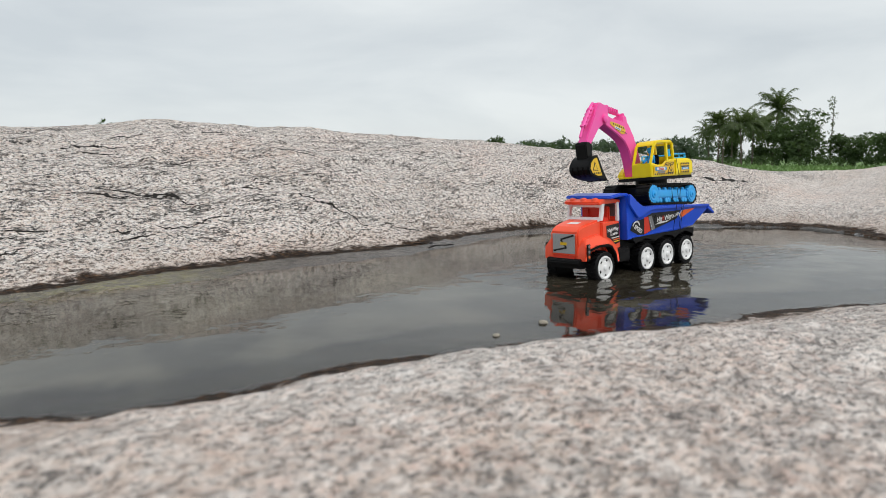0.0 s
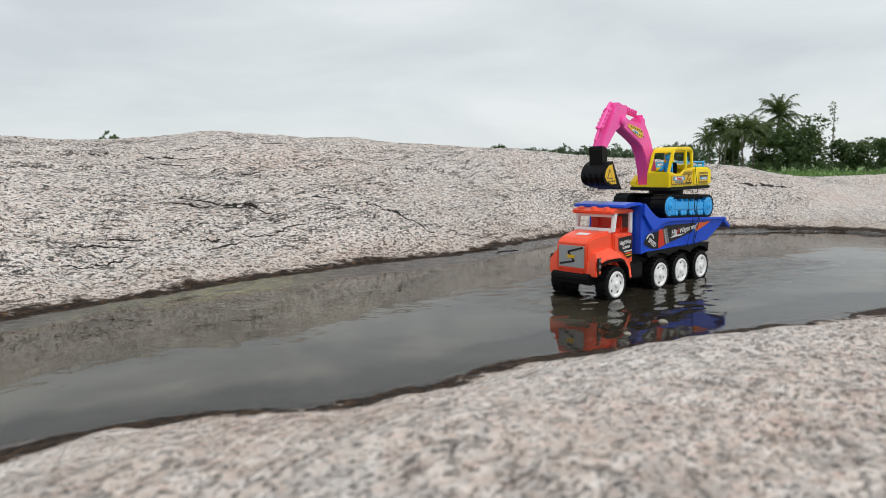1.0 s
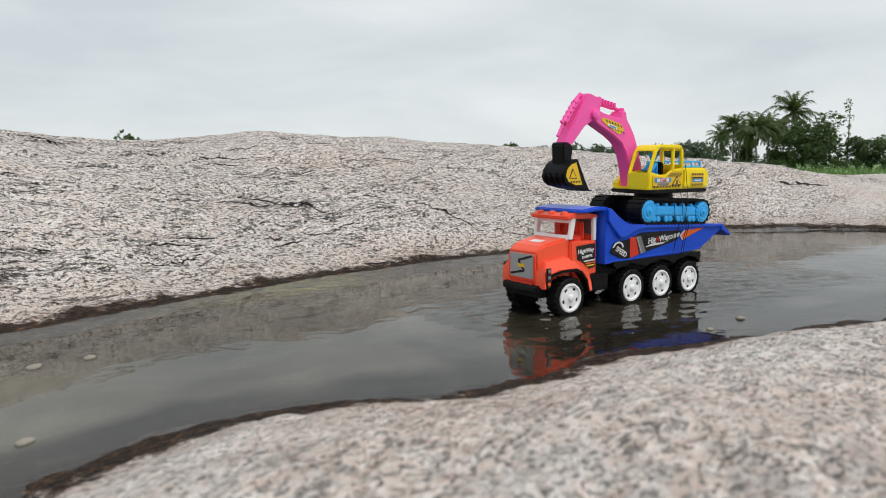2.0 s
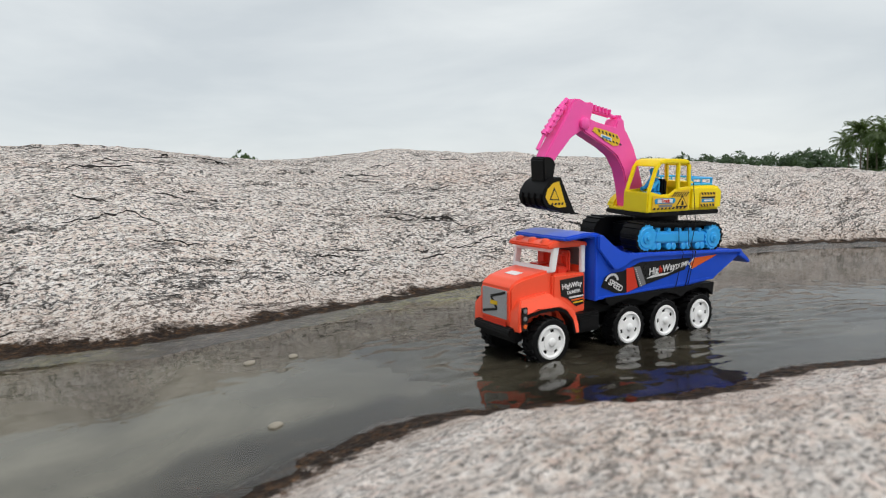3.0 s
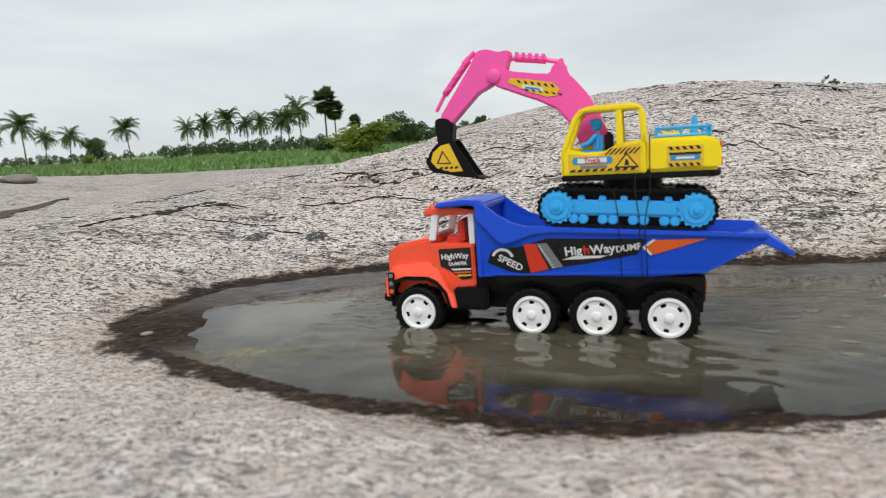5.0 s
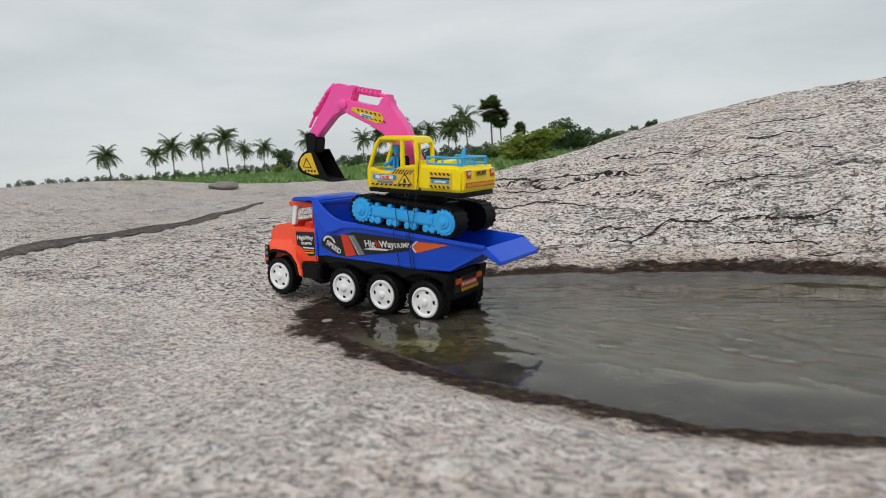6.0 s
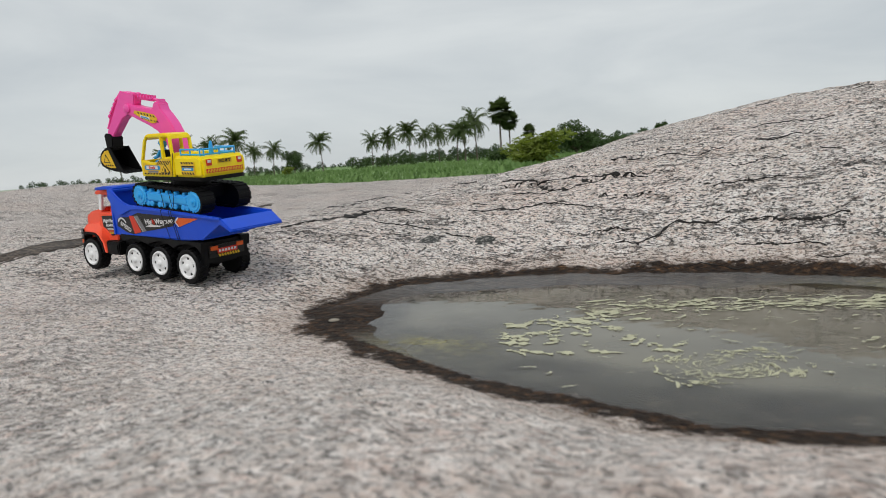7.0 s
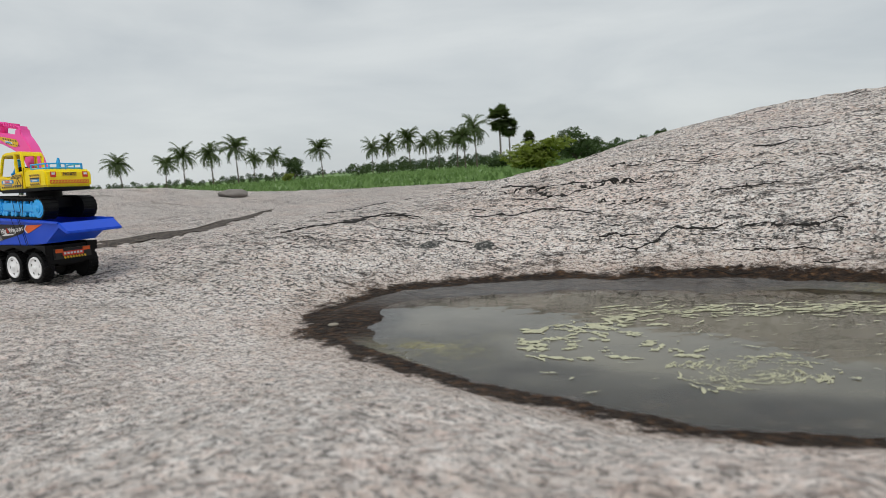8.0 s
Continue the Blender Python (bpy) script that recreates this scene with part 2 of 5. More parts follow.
# ---- the rock and its pool ----
SHORE = [(.128, .52), (.158, .385), (.237, .304), (.333, .196), (.414, .134), (.479, .085), (.593, .055), (.67, .048), (.78, .030), (.868, -.006),
         (.921, -.051), (.967, -.116), (1.022, -.203), (1.12, -.255), (1.223, -.349), (1.358, -.506), (1.47, -.626), (1.555, -.733), (1.63, -.856),
         (1.75, -1.1), (2.0, -1.22), (2.42, -1.08), (2.72, -1.0), (2.73, -.76), (2.62, -.45), (2.485, -.236), (2.292, -.118), (1.991, -.04), (1.829, .077),
         (1.628, .19), (1.40, .30), (1.20, .36), (.95, .44), (.834, .526), (.701, .622), (.552, .675), (.377, .715), (.209, .688), (.146, .614)]
CREST = [(-5.0, .03), (-4.26, .05), (-3.6, .11), (-3.38, .165), (-3.13, .230), (-2.75, .266), (-2.34, .292), (-2.05, .294), (-1.84, .289), (-1.68, .305), (-1.50, .302), (-1.33, .285), (-1.15, .281), (-.97, .288),
         (-.715, .303), (-.563, .302), (-.394, .292), (-.281, .279), (-.153, .258), (-.01, .231), (.13, .195), (.29, .162), (.5, .125), (.9, .10)]


def smooth_loop(pts, rounds=2):
    p = np.array(pts, float)
    for _ in range(rounds):
        q = np.roll(p, -1, 0)
        p = np.stack([0.75 * p + 0.25 * q, 0.25 * p + 0.75 * q], 1).reshape(-1, 2)
    return p


LOOP = smooth_loop(SHORE)


def value_noise(x, y, seed):
    """Smooth noise between -1 and 1, one cell a unit."""
    xi, yi = np.floor(x).astype(int), np.floor(y).astype(int)
    fx, fy = x - xi, y - yi
    fx, fy = fx * fx * (3 - 2 * fx), fy * fy * (3 - 2 * fy)

    def corner(i, j):
        k = (i * 374761393 + j * 668265263 + seed * 974634777) & 0x7fffffff
        k = ((k ^ (k >> 13)) * 1274126177) & 0x7fffffff
        return ((k ^ (k >> 16)) & 0xffff) / 32767.5 - 1
    return (corner(xi, yi) * (1 - fx) + corner(xi + 1, yi) * fx) * (1 - fy) + (corner(xi, yi + 1) * (1 - fx) + corner(xi + 1, yi + 1) * fx) * fy


def step(a, b, v):
    k = np.clip((v - a) / (b - a), 0, 1)
    return k * k * (3 - 2 * k)


def shore_distance(x, y):
    """Metres from the shore; negative over the pool."""
    best = np.full(x.shape, 1e9)
    inside = np.zeros(x.shape, bool)
    for a, b in zip(LOOP, np.roll(LOOP, -1, 0)):
        e = b - a
        k = np.clip(((x - a[0]) * e[0] + (y - a[1]) * e[1]) / (e @ e), 0, 1)
        best = np.minimum(best, (x - a[0] - k * e[0]) ** 2 + (y - a[1] - k * e[1]) ** 2)
        if a[1] != b[1]:
            inside ^= ((a[1] > y) != (b[1] > y)) & (x < (b[0] - a[0]) * (y - a[1]) / (b[1] - a[1]) + a[0])
    d = np.sqrt(best)
    return np.where(inside, -d, d)


def mound(x, y, cx, cy, rx, ry, h):
    return h * np.exp(-((x - cx) / rx) ** 2 - ((y - cy) / ry) ** 2)


def field_height(x, y):
    """The fields beyond the rock, rising slowly to the north."""
    return -0.55 + 0.0063 * x + 0.0147 * y


def height(x, y):
    """The rock's surface."""
    x, y = np.asarray(x, float), np.asarray(y, float)
    d = shore_distance(x, y) + 0.012 * value_noise(x * 13, y * 13, 3) + 0.008 * value_noise(x * 37, y * 37, 4)
    s, q = -0.88 * x + 0.47 * y, 0.47 * x + 0.88 * y
    out = np.maximum(d, 0)
    rise = out - 0.035 * (1 - np.exp(-out / 0.035))
    crest = np.interp(s, [c[0] for c in CREST], [c[1] for c in CREST]) / 0.95
    far = crest * np.sin(np.pi / 2 * np.minimum(rise / 0.92, 1)) - 0.10 * np.maximum(out - 1.1, 0) * step(0.5, -0.3, s)
    west = step(-0.25, 0.10, s)
    low = (0.060 - 0.040 * west) * (1 - np.exp(-(out / 0.145) ** (1.95 - 0.5 * west))) + 0.014 * out
    w = step(0.50, 0.95, q) * step(1.2, 0.35, s)
    z = low * (1 - w) + far * w
    z += mound(x, y, -0.30, 0.88, 0.40, 0.30, 0.015) * np.minimum(out * 6, 1)
    z += mound(x, y, -2.6, 4.6, 1.2, 1.6, 0.155) + mound(x, y, 4.6, -2.4, 1.2, 1.6, 0.16)
    z += out / (out + 0.1) * (0.012 * value_noise(x * 2.3, y * 2.3, 5) + 0.006 * value_noise(x * 6, y * 6, 6))
    # grain: fine pits and steps that run along the bank
    u, v = 0.88 * x - 0.47 * y, 0.47 * x + 0.88 * y
    z += np.minimum(out * 8, 1) * (0.0024 * value_noise(u * 28, v * 42, 7) + 0.0016 * value_noise(u * 62, v * 80, 8))
    # worn steps where the rock splits in sheets
    sheets = v * 6.5 + 0.9 * value_noise(u * 1.3, v * 3, 36) + 0.25 * value_noise(u * 6, v * 6, 37)
    z -= 0.0075 * step(0.75, 1.05, v) * step(-0.1, 0.6, value_noise(u * 2.1, v * 4, 38)) * (sheets % 1 - 0.5)
    # under the high bank a shelf of wet mud slopes to the water; on the near side a drowned ledge
    side = step(0.50, 0.74, q)
    end = mound(x, y, 0.16, 0.50, 0.09, 0.16, 1)
    dry = np.maximum(side, 0.85 * end)
    shelf = 0.062 * dry * (1 + 0.45 * value_noise(x * 6, y * 6, 31) + 0.25 * value_noise(x * 17, y * 17, 32)) + 0.001
    ledge = 0.050 * (1 - dry) * (1 + 0.6 * value_noise(x * 5, y * 5, 33) + 0.3 * value_noise(x * 15, y * 15, 34))
    below = np.minimum(d + shelf, 0)
    bed = -0.0022 * np.minimum(-below / 0.006, 1) - 0.0050 * step(0, -0.05, below + ledge) + 0.0015 * value_noise(x * 20, y * 20, 9) * np.minimum(-below * 30, 1)
    bed += 0.0012 * (1 - side) * value_noise(x * 16 + y * 16, y * 38 - x * 24, 39) * step(-0.012, -0.025, d) * step(-0.11, -0.05, d)
    mud = 0.0055 * np.clip((d + shelf) / shelf, 0, 1) * dry + 0.0007 * value_noise(x * 45, y * 70, 35) * dry * np.minimum(np.maximum(d + shelf, 0) * 60, 1)
    bed += mound(x, y, 0.295, 0.375, 0.075, 0.05, 0.0055)
    z = np.where(d > 0, z, 0) + np.where(d + shelf > 0, mud, bed)
    # the outcrop ends some metres away and drops to the fields
    r = np.hypot(x - 0.8, y)
    edge = step(6.2, 9.0, r)
    return z * (1 - edge) + (field_height(x, y) - 0.25) * edge


def sheet(name, xs, ys, f, mat, label, category):
    """A grid of quads over xs and ys at the heights f."""
    gx, gy = np.meshgrid(xs, ys)
    gz = f(gx, gy)
    nx, ny = len(xs), len(ys)
    i = np.arange(nx * ny).reshape(ny, nx)
    quads = np.stack([i[:-1, :-1], i[:-1, 1:], i[1:, 1:], i[1:, :-1]], -1).reshape(-1, 4)
    me = bpy.data.meshes.new(name)
    me.from_pydata(np.stack([gx, gy, gz], -1).reshape(-1, 3).tolist(), [], quads.tolist())
    me.materials.append(mat)
    me.shade_smooth()
    return tagged(new(name, me), label, category, kind="structure")


def graded(lo, a, b, hi, fine, grow=1.09):
    """Steps of fine between a and b that widen outwards to lo and hi."""
    mid = list(np.arange(a, b, fine))
    up, k = [b], fine
    while up[-1] < hi:
        k *= grow
        up.append(up[-1] + k)
    down, k = [], fine
    v = a
    while v > lo:
        k *= grow
        v -= k
        down.append(v)
    return np.array(down[::-1] + mid + up)


GRANITE, WATER = granite_material(), water_material()
rock = sheet("rock_ground", graded(-9, -0.9, 3.1, 10, 0.0085), graded(-9, -1.2, 2.0, 10, 0.0085), height, GRANITE,
      "pale grey and pink weathered granite outcrop with dark flecks", "rock")
spots = np.empty(len(rock.data.vertices) * 3, np.float32)
rock.data.vertices.foreach_get("co", spots)
rock.data.attributes.new("shore", "FLOAT", "POINT").data.foreach_set("value", (shore_distance(spots[0::3], spots[1::3]) - mound(spots[0::3], spots[1::3], 0.10, 0.53, 0.08, 0.10, 0.022)).astype(np.float32))
green = mound(spots[0::3], spots[1::3], 0.30, 0.38, 0.10, 0.07, 1.3) + mound(spots[0::3], spots[1::3], 0.60, 0.46, 0.22, 0.06, 1.0) + mound(spots[0::3], spots[1::3], 1.25, 0.22, 0.30, 0.09, 0.8)
rock.data.attributes.new("silty", "FLOAT", "POINT").data.foreach_set("value", np.minimum(mound(spots[0::3], spots[1::3], 0.15, 0.49, 0.09, 0.14, 1.25), 1).astype(np.float32))
rock.data.attributes.new("algae", "FLOAT", "POINT").data.foreach_set("value", np.minimum(green, 1).astype(np.float32))
water = sheet("water", np.linspace(0.0, 2.9, 262), np.linspace(-1.35, 0.85, 200), lambda x, y: 0 * x, WATER, "shallow muddy rain pool in a hollow of the rock", "water")
spots = np.empty(len(water.data.vertices) * 3, np.float32)
water.data.vertices.foreach_get("co", spots)
water.data.attributes.new("depth", "FLOAT", "POINT").data.foreach_set("value", np.maximum(0, -height(spots[0::3], spots[1::3])).astype(np.float32))
GRASS = material("field_grass", (0.14, 0.24, 0.070), 0.9, mottle=0.45, scale=0.6)
sheet("ground", graded(-2500, -60, 60, 2500, 6, 1.25), graded(-2500, -60, 60, 2500, 6, 1.25), field_height, GRASS, "flat green crop fields beyond the rock", "field")


# ---- building helpers ----
def part(name, bm, mat, parent=None, label="", sharp=35):
    """Links a bmesh as one mesh object, under parent if there is one."""
    me = bpy.data.meshes.new(name)
    bmesh.ops.recalc_face_normals(bm, faces=bm.faces[:])
    bm.to_mesh(me)
    bm.free()
    for m in mat if isinstance(mat, (list, tuple)) else [mat]:
        me.materials.append(m)
    me.shade_smooth()
    me.set_sharp_from_angle(angle=radians(sharp))
    ob = new(name, me)
    ob.parent = parent
    return tagged(ob, label)


def bevelled(bm, width, segments=2):
    if width:
        bmesh.ops.bevel(bm, geom=bm.edges[:], offset=width, segments=segments, affect="EDGES", clamp_overlap=True)
    return bm


def join(bm, other):
    """Adds other to bm."""
    me = bpy.data.meshes.new("scrap")
    other.to_mesh(me)
    other.free()
    bm.from_mesh(me)
    bpy.data.meshes.remove(me)
    return bm


def slab(profile, ya, yb, bevel=0.0008):
    """A side outline of (x, z) carried from ya to yb across; either may be a list, one for each corner."""
    bm = bmesh.new()
    n = len(profile)
    ya = ya if isinstance(ya, (list, tuple)) else [ya] * n
    yb = yb if isinstance(yb, (list, tuple)) else [yb] * n
    a = [bm.verts.new((x, y, z)) for (x, z), y in zip(profile, ya)]
    b = [bm.verts.new((x, y, z)) for (x, z), y in zip(profile, yb)]
    bm.faces.new(a)
    bm.faces.new(b[::-1])
    for i in range(n):
        j = (i + 1) % n
        bm.faces.new((a[j], a[i], b[i], b[j]))
    bmesh.ops.recalc_face_normals(bm, faces=bm.faces[:])
    return bevelled(bm, bevel)


def block(x0, x1, y0, y1, z0, z1, bevel=0.0008):
    return slab([(x0, z0), (x1, z0), (x1, z1), (x0, z1)], y0, y1, bevel)


def rod(points, radius, sides=8):
    """A round bar through the points; radius may be one for each point."""
    bm = bmesh.new()
    pts = [Vector(p) for p in points]
    rad = radius if isinstance(radius, (list, tuple)) else [radius] * len(pts)
    rings = []
    for i, p in enumerate(pts):
        way = (pts[min(i + 1, len(pts) - 1)] - pts[max(i - 1, 0)]).normalized()
        side = way.cross(Vector((0, 0, 1)) if abs(way.z) < 0.9 else Vector((0, 1, 0))).normalized()
        up = side.cross(way)
        rings.append([bm.verts.new(p + rad[i] * (math.cos(k * math.tau / sides) * side + math.sin(k * math.tau / sides) * up)) for k in range(sides)])
    for a, b in zip(rings, rings[1:]):
        for k in range(sides):
            bm.faces.new((a[k], a[(k + 1) % sides], b[(k + 1) % sides], b[k]))
    bm.faces.new(rings[0][::-1])
    bm.faces.new(rings[-1])
    return bm


def turned(profile, sides=40):
    """A profile of (radius, y) turned about the y axis."""
    bm = bmesh.new()
    rings = [[bm.verts.new((r * math.cos(k * math.tau / sides), y, r * math.sin(k * math.tau / sides))) for k in range(sides)] for r, y in profile]
    for a, b in zip(rings, rings[1:]):
        for k in range(sides):
            bm.faces.new((a[k], a[(k + 1) % sides], b[(k + 1) % sides], b[k]))
    if profile[0][0] > 1e-5:
        bm.faces.new(rings[0][::-1])
    if profile[-1][0] > 1e-5:
        bm.faces.new(rings[-1])
    bmesh.ops.remove_doubles(bm, verts=bm.verts[:], dist=1e-6)
    return bm


def moved(bm, m):
    bmesh.ops.transform(bm, matrix=m, verts=bm.verts[:])
    return bm


def decal(points, lift, thick=0.0003):
    """A thin sticker: points are (x, y, z) on one side; it stands out by lift along y."""
    bm = bmesh.new()
    a = [bm.verts.new((x, y + lift, z)) for x, y, z in points]
    b = [bm.verts.new((x, y + lift + math.copysign(thick, lift), z)) for x, y, z in points]
    bm.faces.new(a)
    bm.faces.new(b[::-1])
    for i in range(len(a)):
        j = (i + 1) % len(a)
        bm.faces.new((a[j], a[i], b[i], b[j]))
    return bm


def lettering(name, words, size, m, mat, parent, depth=0.00015, shear=0.0):
    """Words in the built-in font as a mesh, at the pose m."""
    cu = bpy.data.curves.new(name, "FONT")
    cu.body, cu.size, cu.extrude, cu.shear, cu.align_x, cu.align_y = words, size, depth, shear, "CENTER", "CENTER"
    cu.offset = size * 0.026
    cu.resolution_u = 3
    ob = bpy.data.objects.new(name, cu)
    scene.collection.objects.link(ob)
    me = bpy.data.meshes.new_from_object(ob.evaluated_get(bpy.context.evaluated_depsgraph_get()))
    bpy.data.objects.remove(ob)
    bpy.data.curves.remove(cu)
    me.name = name
    me.materials.clear()
    me.materials.append(mat)
    me.transform(m)
    t = new(name, me)
    t.parent = parent
    return t


# ---- plastics ----
def plastic(name, colour, rough=0.34, dust=0.10):
    m = material(name, colour, rough, mottle=dust, scale=60, bump=0.06, bump_scale=700)
    m.node_tree.nodes["Principled BSDF"].inputs["Specular IOR Level"].default_value = 0.45
    return m


ORANGE = plastic("orange_plastic", (0.92, 0.100, 0.042))
BLUE = plastic("blue_plastic", (0.008, 0.078, 0.64))
BLACK = plastic("black_plastic", (0.005, 0.005, 0.0055), 0.5)
RUBBER = plastic("black_tyre_plastic", (0.004, 0.004, 0.0045), 0.55)
for dull in (BLACK, RUBBER):
    dull.node_tree.nodes["Principled BSDF"].inputs["Specular IOR Level"].default_value = 0.2
WHITE = plastic("white_plastic", (0.84, 0.84, 0.84), 0.4)
PINK = plastic("pink_plastic", (0.98, 0.105, 0.43))
YELLOW = plastic("yellow_plastic", (0.98, 0.74, 0.006))
CYAN = plastic("sky_blue_plastic", (0.035, 0.40, 0.86))
STICK_BLACK = material("black_sticker", (0.012, 0.012, 0.012), 0.3, mottle=0.1)
STICK_WHITE = material("white_sticker", (0.75, 0.75, 0.75), 0.35, mottle=0.06)
STICK_RED = material("red_sticker", (0.70, 0.045, 0.02), 0.35, mottle=0.1)
STICK_ORANGE = material("orange_sticker", (0.80, 0.13, 0.02), 0.35, mottle=0.1)
STICK_YELLOW = material("yellow_sticker", (0.80, 0.50, 0.02), 0.35, mottle=0.1)
STICK_GREY = material("grey_sticker", (0.22, 0.22, 0.23), 0.35, mottle=0.4, scale=900)
MESH_GREY = material("grille_mesh_sticker", (0.40, 0.40, 0.41), 0.35, mottle=0.55, scale=700)
STICK_BLUE = material("blue_sticker", (0.02, 0.28, 0.60), 0.35, mottle=0.1)
THREAD = material("black_thread", (0.012, 0.012, 0.012), 0.8)
# letters on the left flank read towards the tail
FLANK = Matrix(((-1, 0, 0, 0), (0, 0, 1, 0), (0, 1, 0, 0), (0, 0, 0, 1)))
# letters on the tail read from left to right as seen from behind
TAIL = Matrix(((0, 0, -1, 0), (-1, 0, 0, 0), (0, 1, 0, 0), (0, 0, 0, 1)))
AXLES = (0.2675, 0.1385, 0.0705, 0.0)
R_WHEEL = 0.0292


def wheel_meshes():
    """The tyre with its lugs and the five-hole rim, for a wheel on the left; the hub looks along +y."""
    bm = turned([(0.018, -0.011), (0.0255, -0.011), (0.0275, -0.0095), (0.0278, 0.0080), (0.0262, 0.0098), (0.0215, 0.0100), (0.0205, 0.0080)], 48)
    for k in range(20):
        for side in (-1, 1):
            lug = block(-0.0019, 0.0019, -0.0046, 0.0046, 0.0266, R_WHEEL, 0.0004)
            join(bm, moved(lug, Matrix.Rotation(math.tau * (k + 0.25 * side) / 20, 4, "Y") @ Matrix.Translation((0, 0.0050 * side - 0.0006, 0)) @ Matrix.Rotation(0.35 * side, 4, "Z")))
    join(bm, turned([(0.0, 0.0035), (0.0222, 0.0035)], 30))
    rim = turned([(0.0166, 0.0045), (0.0170, 0.0088), (0.0196, 0.0110), (0.0222, 0.0106), (0.0228, 0.0092), (0.0226, 0.0050)], 48)
    join(rim, turned([(0.0128, 0.0050), (0.0130, 0.0086), (0.0122, 0.0094), (0.0060, 0.0100), (0.0048, 0.0120), (0.0030, 0.0128), (0.0, 0.0130)], 36))
    for k in range(5):
        spoke = bmesh.new()
        rows = []
        for r, half in ((0.0120, 0.46), (0.0148, 0.42), (0.0180, 0.45)):
            rows.append([[spoke.verts.new((r * math.sin(a), y, r * math.cos(a))) for a in np.linspace(-half, half, 5)] for y in (0.0050, 0.0090)])
        for r0, r1 in zip(rows, rows[1:]):
            for i in range(4):
                spoke.faces.new((r0[1][i], r0[1][i + 1], r1[1][i + 1], r1[1][i]))
            for e in (0, 4):
                spoke.faces.new((r0[0][e], r0[1][e], r1[1][e], r1[0][e]))
        join(rim, moved(spoke, Matrix.Rotation(math.tau * k / 5, 4, "Y")))
    bmesh.ops.transform(rim, matrix=Matrix.Diagonal((0.9, 1.0, 0.9, 1)), verts=rim.verts[:])
    return bm, rim


def bed_y(z):
    """Half the width of the bed's outer flank at a height."""
    return 0.0462 + (z - 0.069) / 0.052 * 0.0065


def on_flank(lift, pts):
    return [(x, bed_y(z + lift), z + lift) for x, z in pts]


def dump_truck():
    truck = tagged(new("toy_dump_truck"), "orange and blue plastic toy dump truck with eight wheels, wet underneath", "toy truck")
    # chassis
    bm = block(-0.026, 0.300, -0.026, 0.026, 0.030, 0.052)
    join(bm, block(-0.030, 0.215, -0.036, 0.036, 0.050, 0.068))
    join(bm, block(-0.032, -0.022, -0.045, 0.045, 0.034, 0.056))
    for x in AXLES:
        join(bm, moved(turned([(0.004, -0.046), (0.004, 0.046)], 10), Matrix.Translation((x, 0, R_WHEEL))))
    part("chassis", bm, BLACK, truck, "black plastic chassis frame")
    for side in (-1, 1):
        bm = slab([(0.178, 0.066), (0.170, 0.060), (0.150, 0.064), (0.138, 0.066), (0.120, 0.062), (0.104, 0.058), (0.092, 0.062), (0.070, 0.066), (0.048, 0.062),
                   (0.036, 0.056), (0.022, 0.063), (0, 0.066), (-0.020, 0.062), (-0.032, 0.052), (-0.034, 0.070), (0.178, 0.071)], side * 0.030, side * 0.050, 0.0006)
        part("mudguard", bm, BLACK, truck, "black mudguard over the rear wheels")
        bm = block(0.186, 0.226, side * 0.026, side * 0.049, 0.032, 0.056, 0.002)
        join(bm, block(0.190, 0.222, side * 0.046, side * 0.0505, 0.036, 0.051, 0.001))
        part("fuel_tank", bm, BLACK, truck, "black side tank")
    bm = slab([(0.304, 0.036), (0.3155, 0.037), (0.317, 0.042), (0.3150, 0.0475), (0.302, 0.049)], -0.036, 0.036, 0.0015)
    join(bm, block(0.296, 0.308, -0.034, 0.034, 0.030, 0.044))
    part("bumper", bm, BLACK, truck, "black front bumper")

    # hood, doors, cab
    cab = slab([(0.3065, 0.044), (0.3108, 0.052), (0.3108, 0.091), (0.3045, 0.0995), (0.293, 0.1035), (0.260, 0.1095), (0.250, 0.110), (0.250, 0.050)],
               [-.030, -.031, -.030, -.029, -.030, -.033, -.034, -.036], [.030, .031, .030, .029, .030, .033, .034, .036], 0.003)
    door = slab([(0.254, 0.105), (0.203, 0.104), (0.202, 0.056), (0.224, 0.0535), (0.230, 0.035), (0.239, 0.034), (0.248, 0.060), (0.254, 0.064)], -0.0395, 0.0395, 0.0018)
    join(cab, door)
    join(cab, block(0.202, 0.2055, -0.036, 0.036, 0.10, 0.112))
    cab = part("cab", cab, ORANGE, truck, "orange cab with a long hood and doors")
    for side in (-1, 1):
        arch = [(0.3095, 0.044), (0.3090, 0.066), (0.3005, 0.0800), (0.2620, 0.0850), (0.2470, 0.0800), (0.2320, 0.0620), (0.2240, 0.0480), (0.2215, 0.0340)]
        gap = [(0.2285, 0.0340), (0.2330, 0.0510), (0.2440, 0.0640), (0.2540, 0.0685), (0.2820, 0.0690), (0.2975, 0.0630), (0.3030, 0.0520), (0.3040, 0.0440)]
        arch += gap
        part("wheel_arch", slab(arch, side * 0.026, [side * (0.0370 if z > 0.076 else 0.0445 if x > 0.29 else 0.0515) for x, z in arch], 0.0012), ORANGE, truck, "orange front wheel arch")
        inner = gap + [(0.2675 + (x - 0.2675) * 0.92, 0.0340 + (z - 0.0340) * 0.90) for x, z in gap[::-1]]
        part("arch_liner", slab(inner, side * 0.026, [side * (0.0455 if x > 0.29 else 0.0525) for x, _ in inner], 0.0004), BLACK, truck, "black wheel arch edge")
    bm = slab([(0.260, 0.136), (0.262, 0.140), (0.254, 0.1445), (0.230, 0.1455), (0.198, 0.141), (0.197, 0.136), (0.242, 0.1365)], -0.038, 0.038, 0.0016)
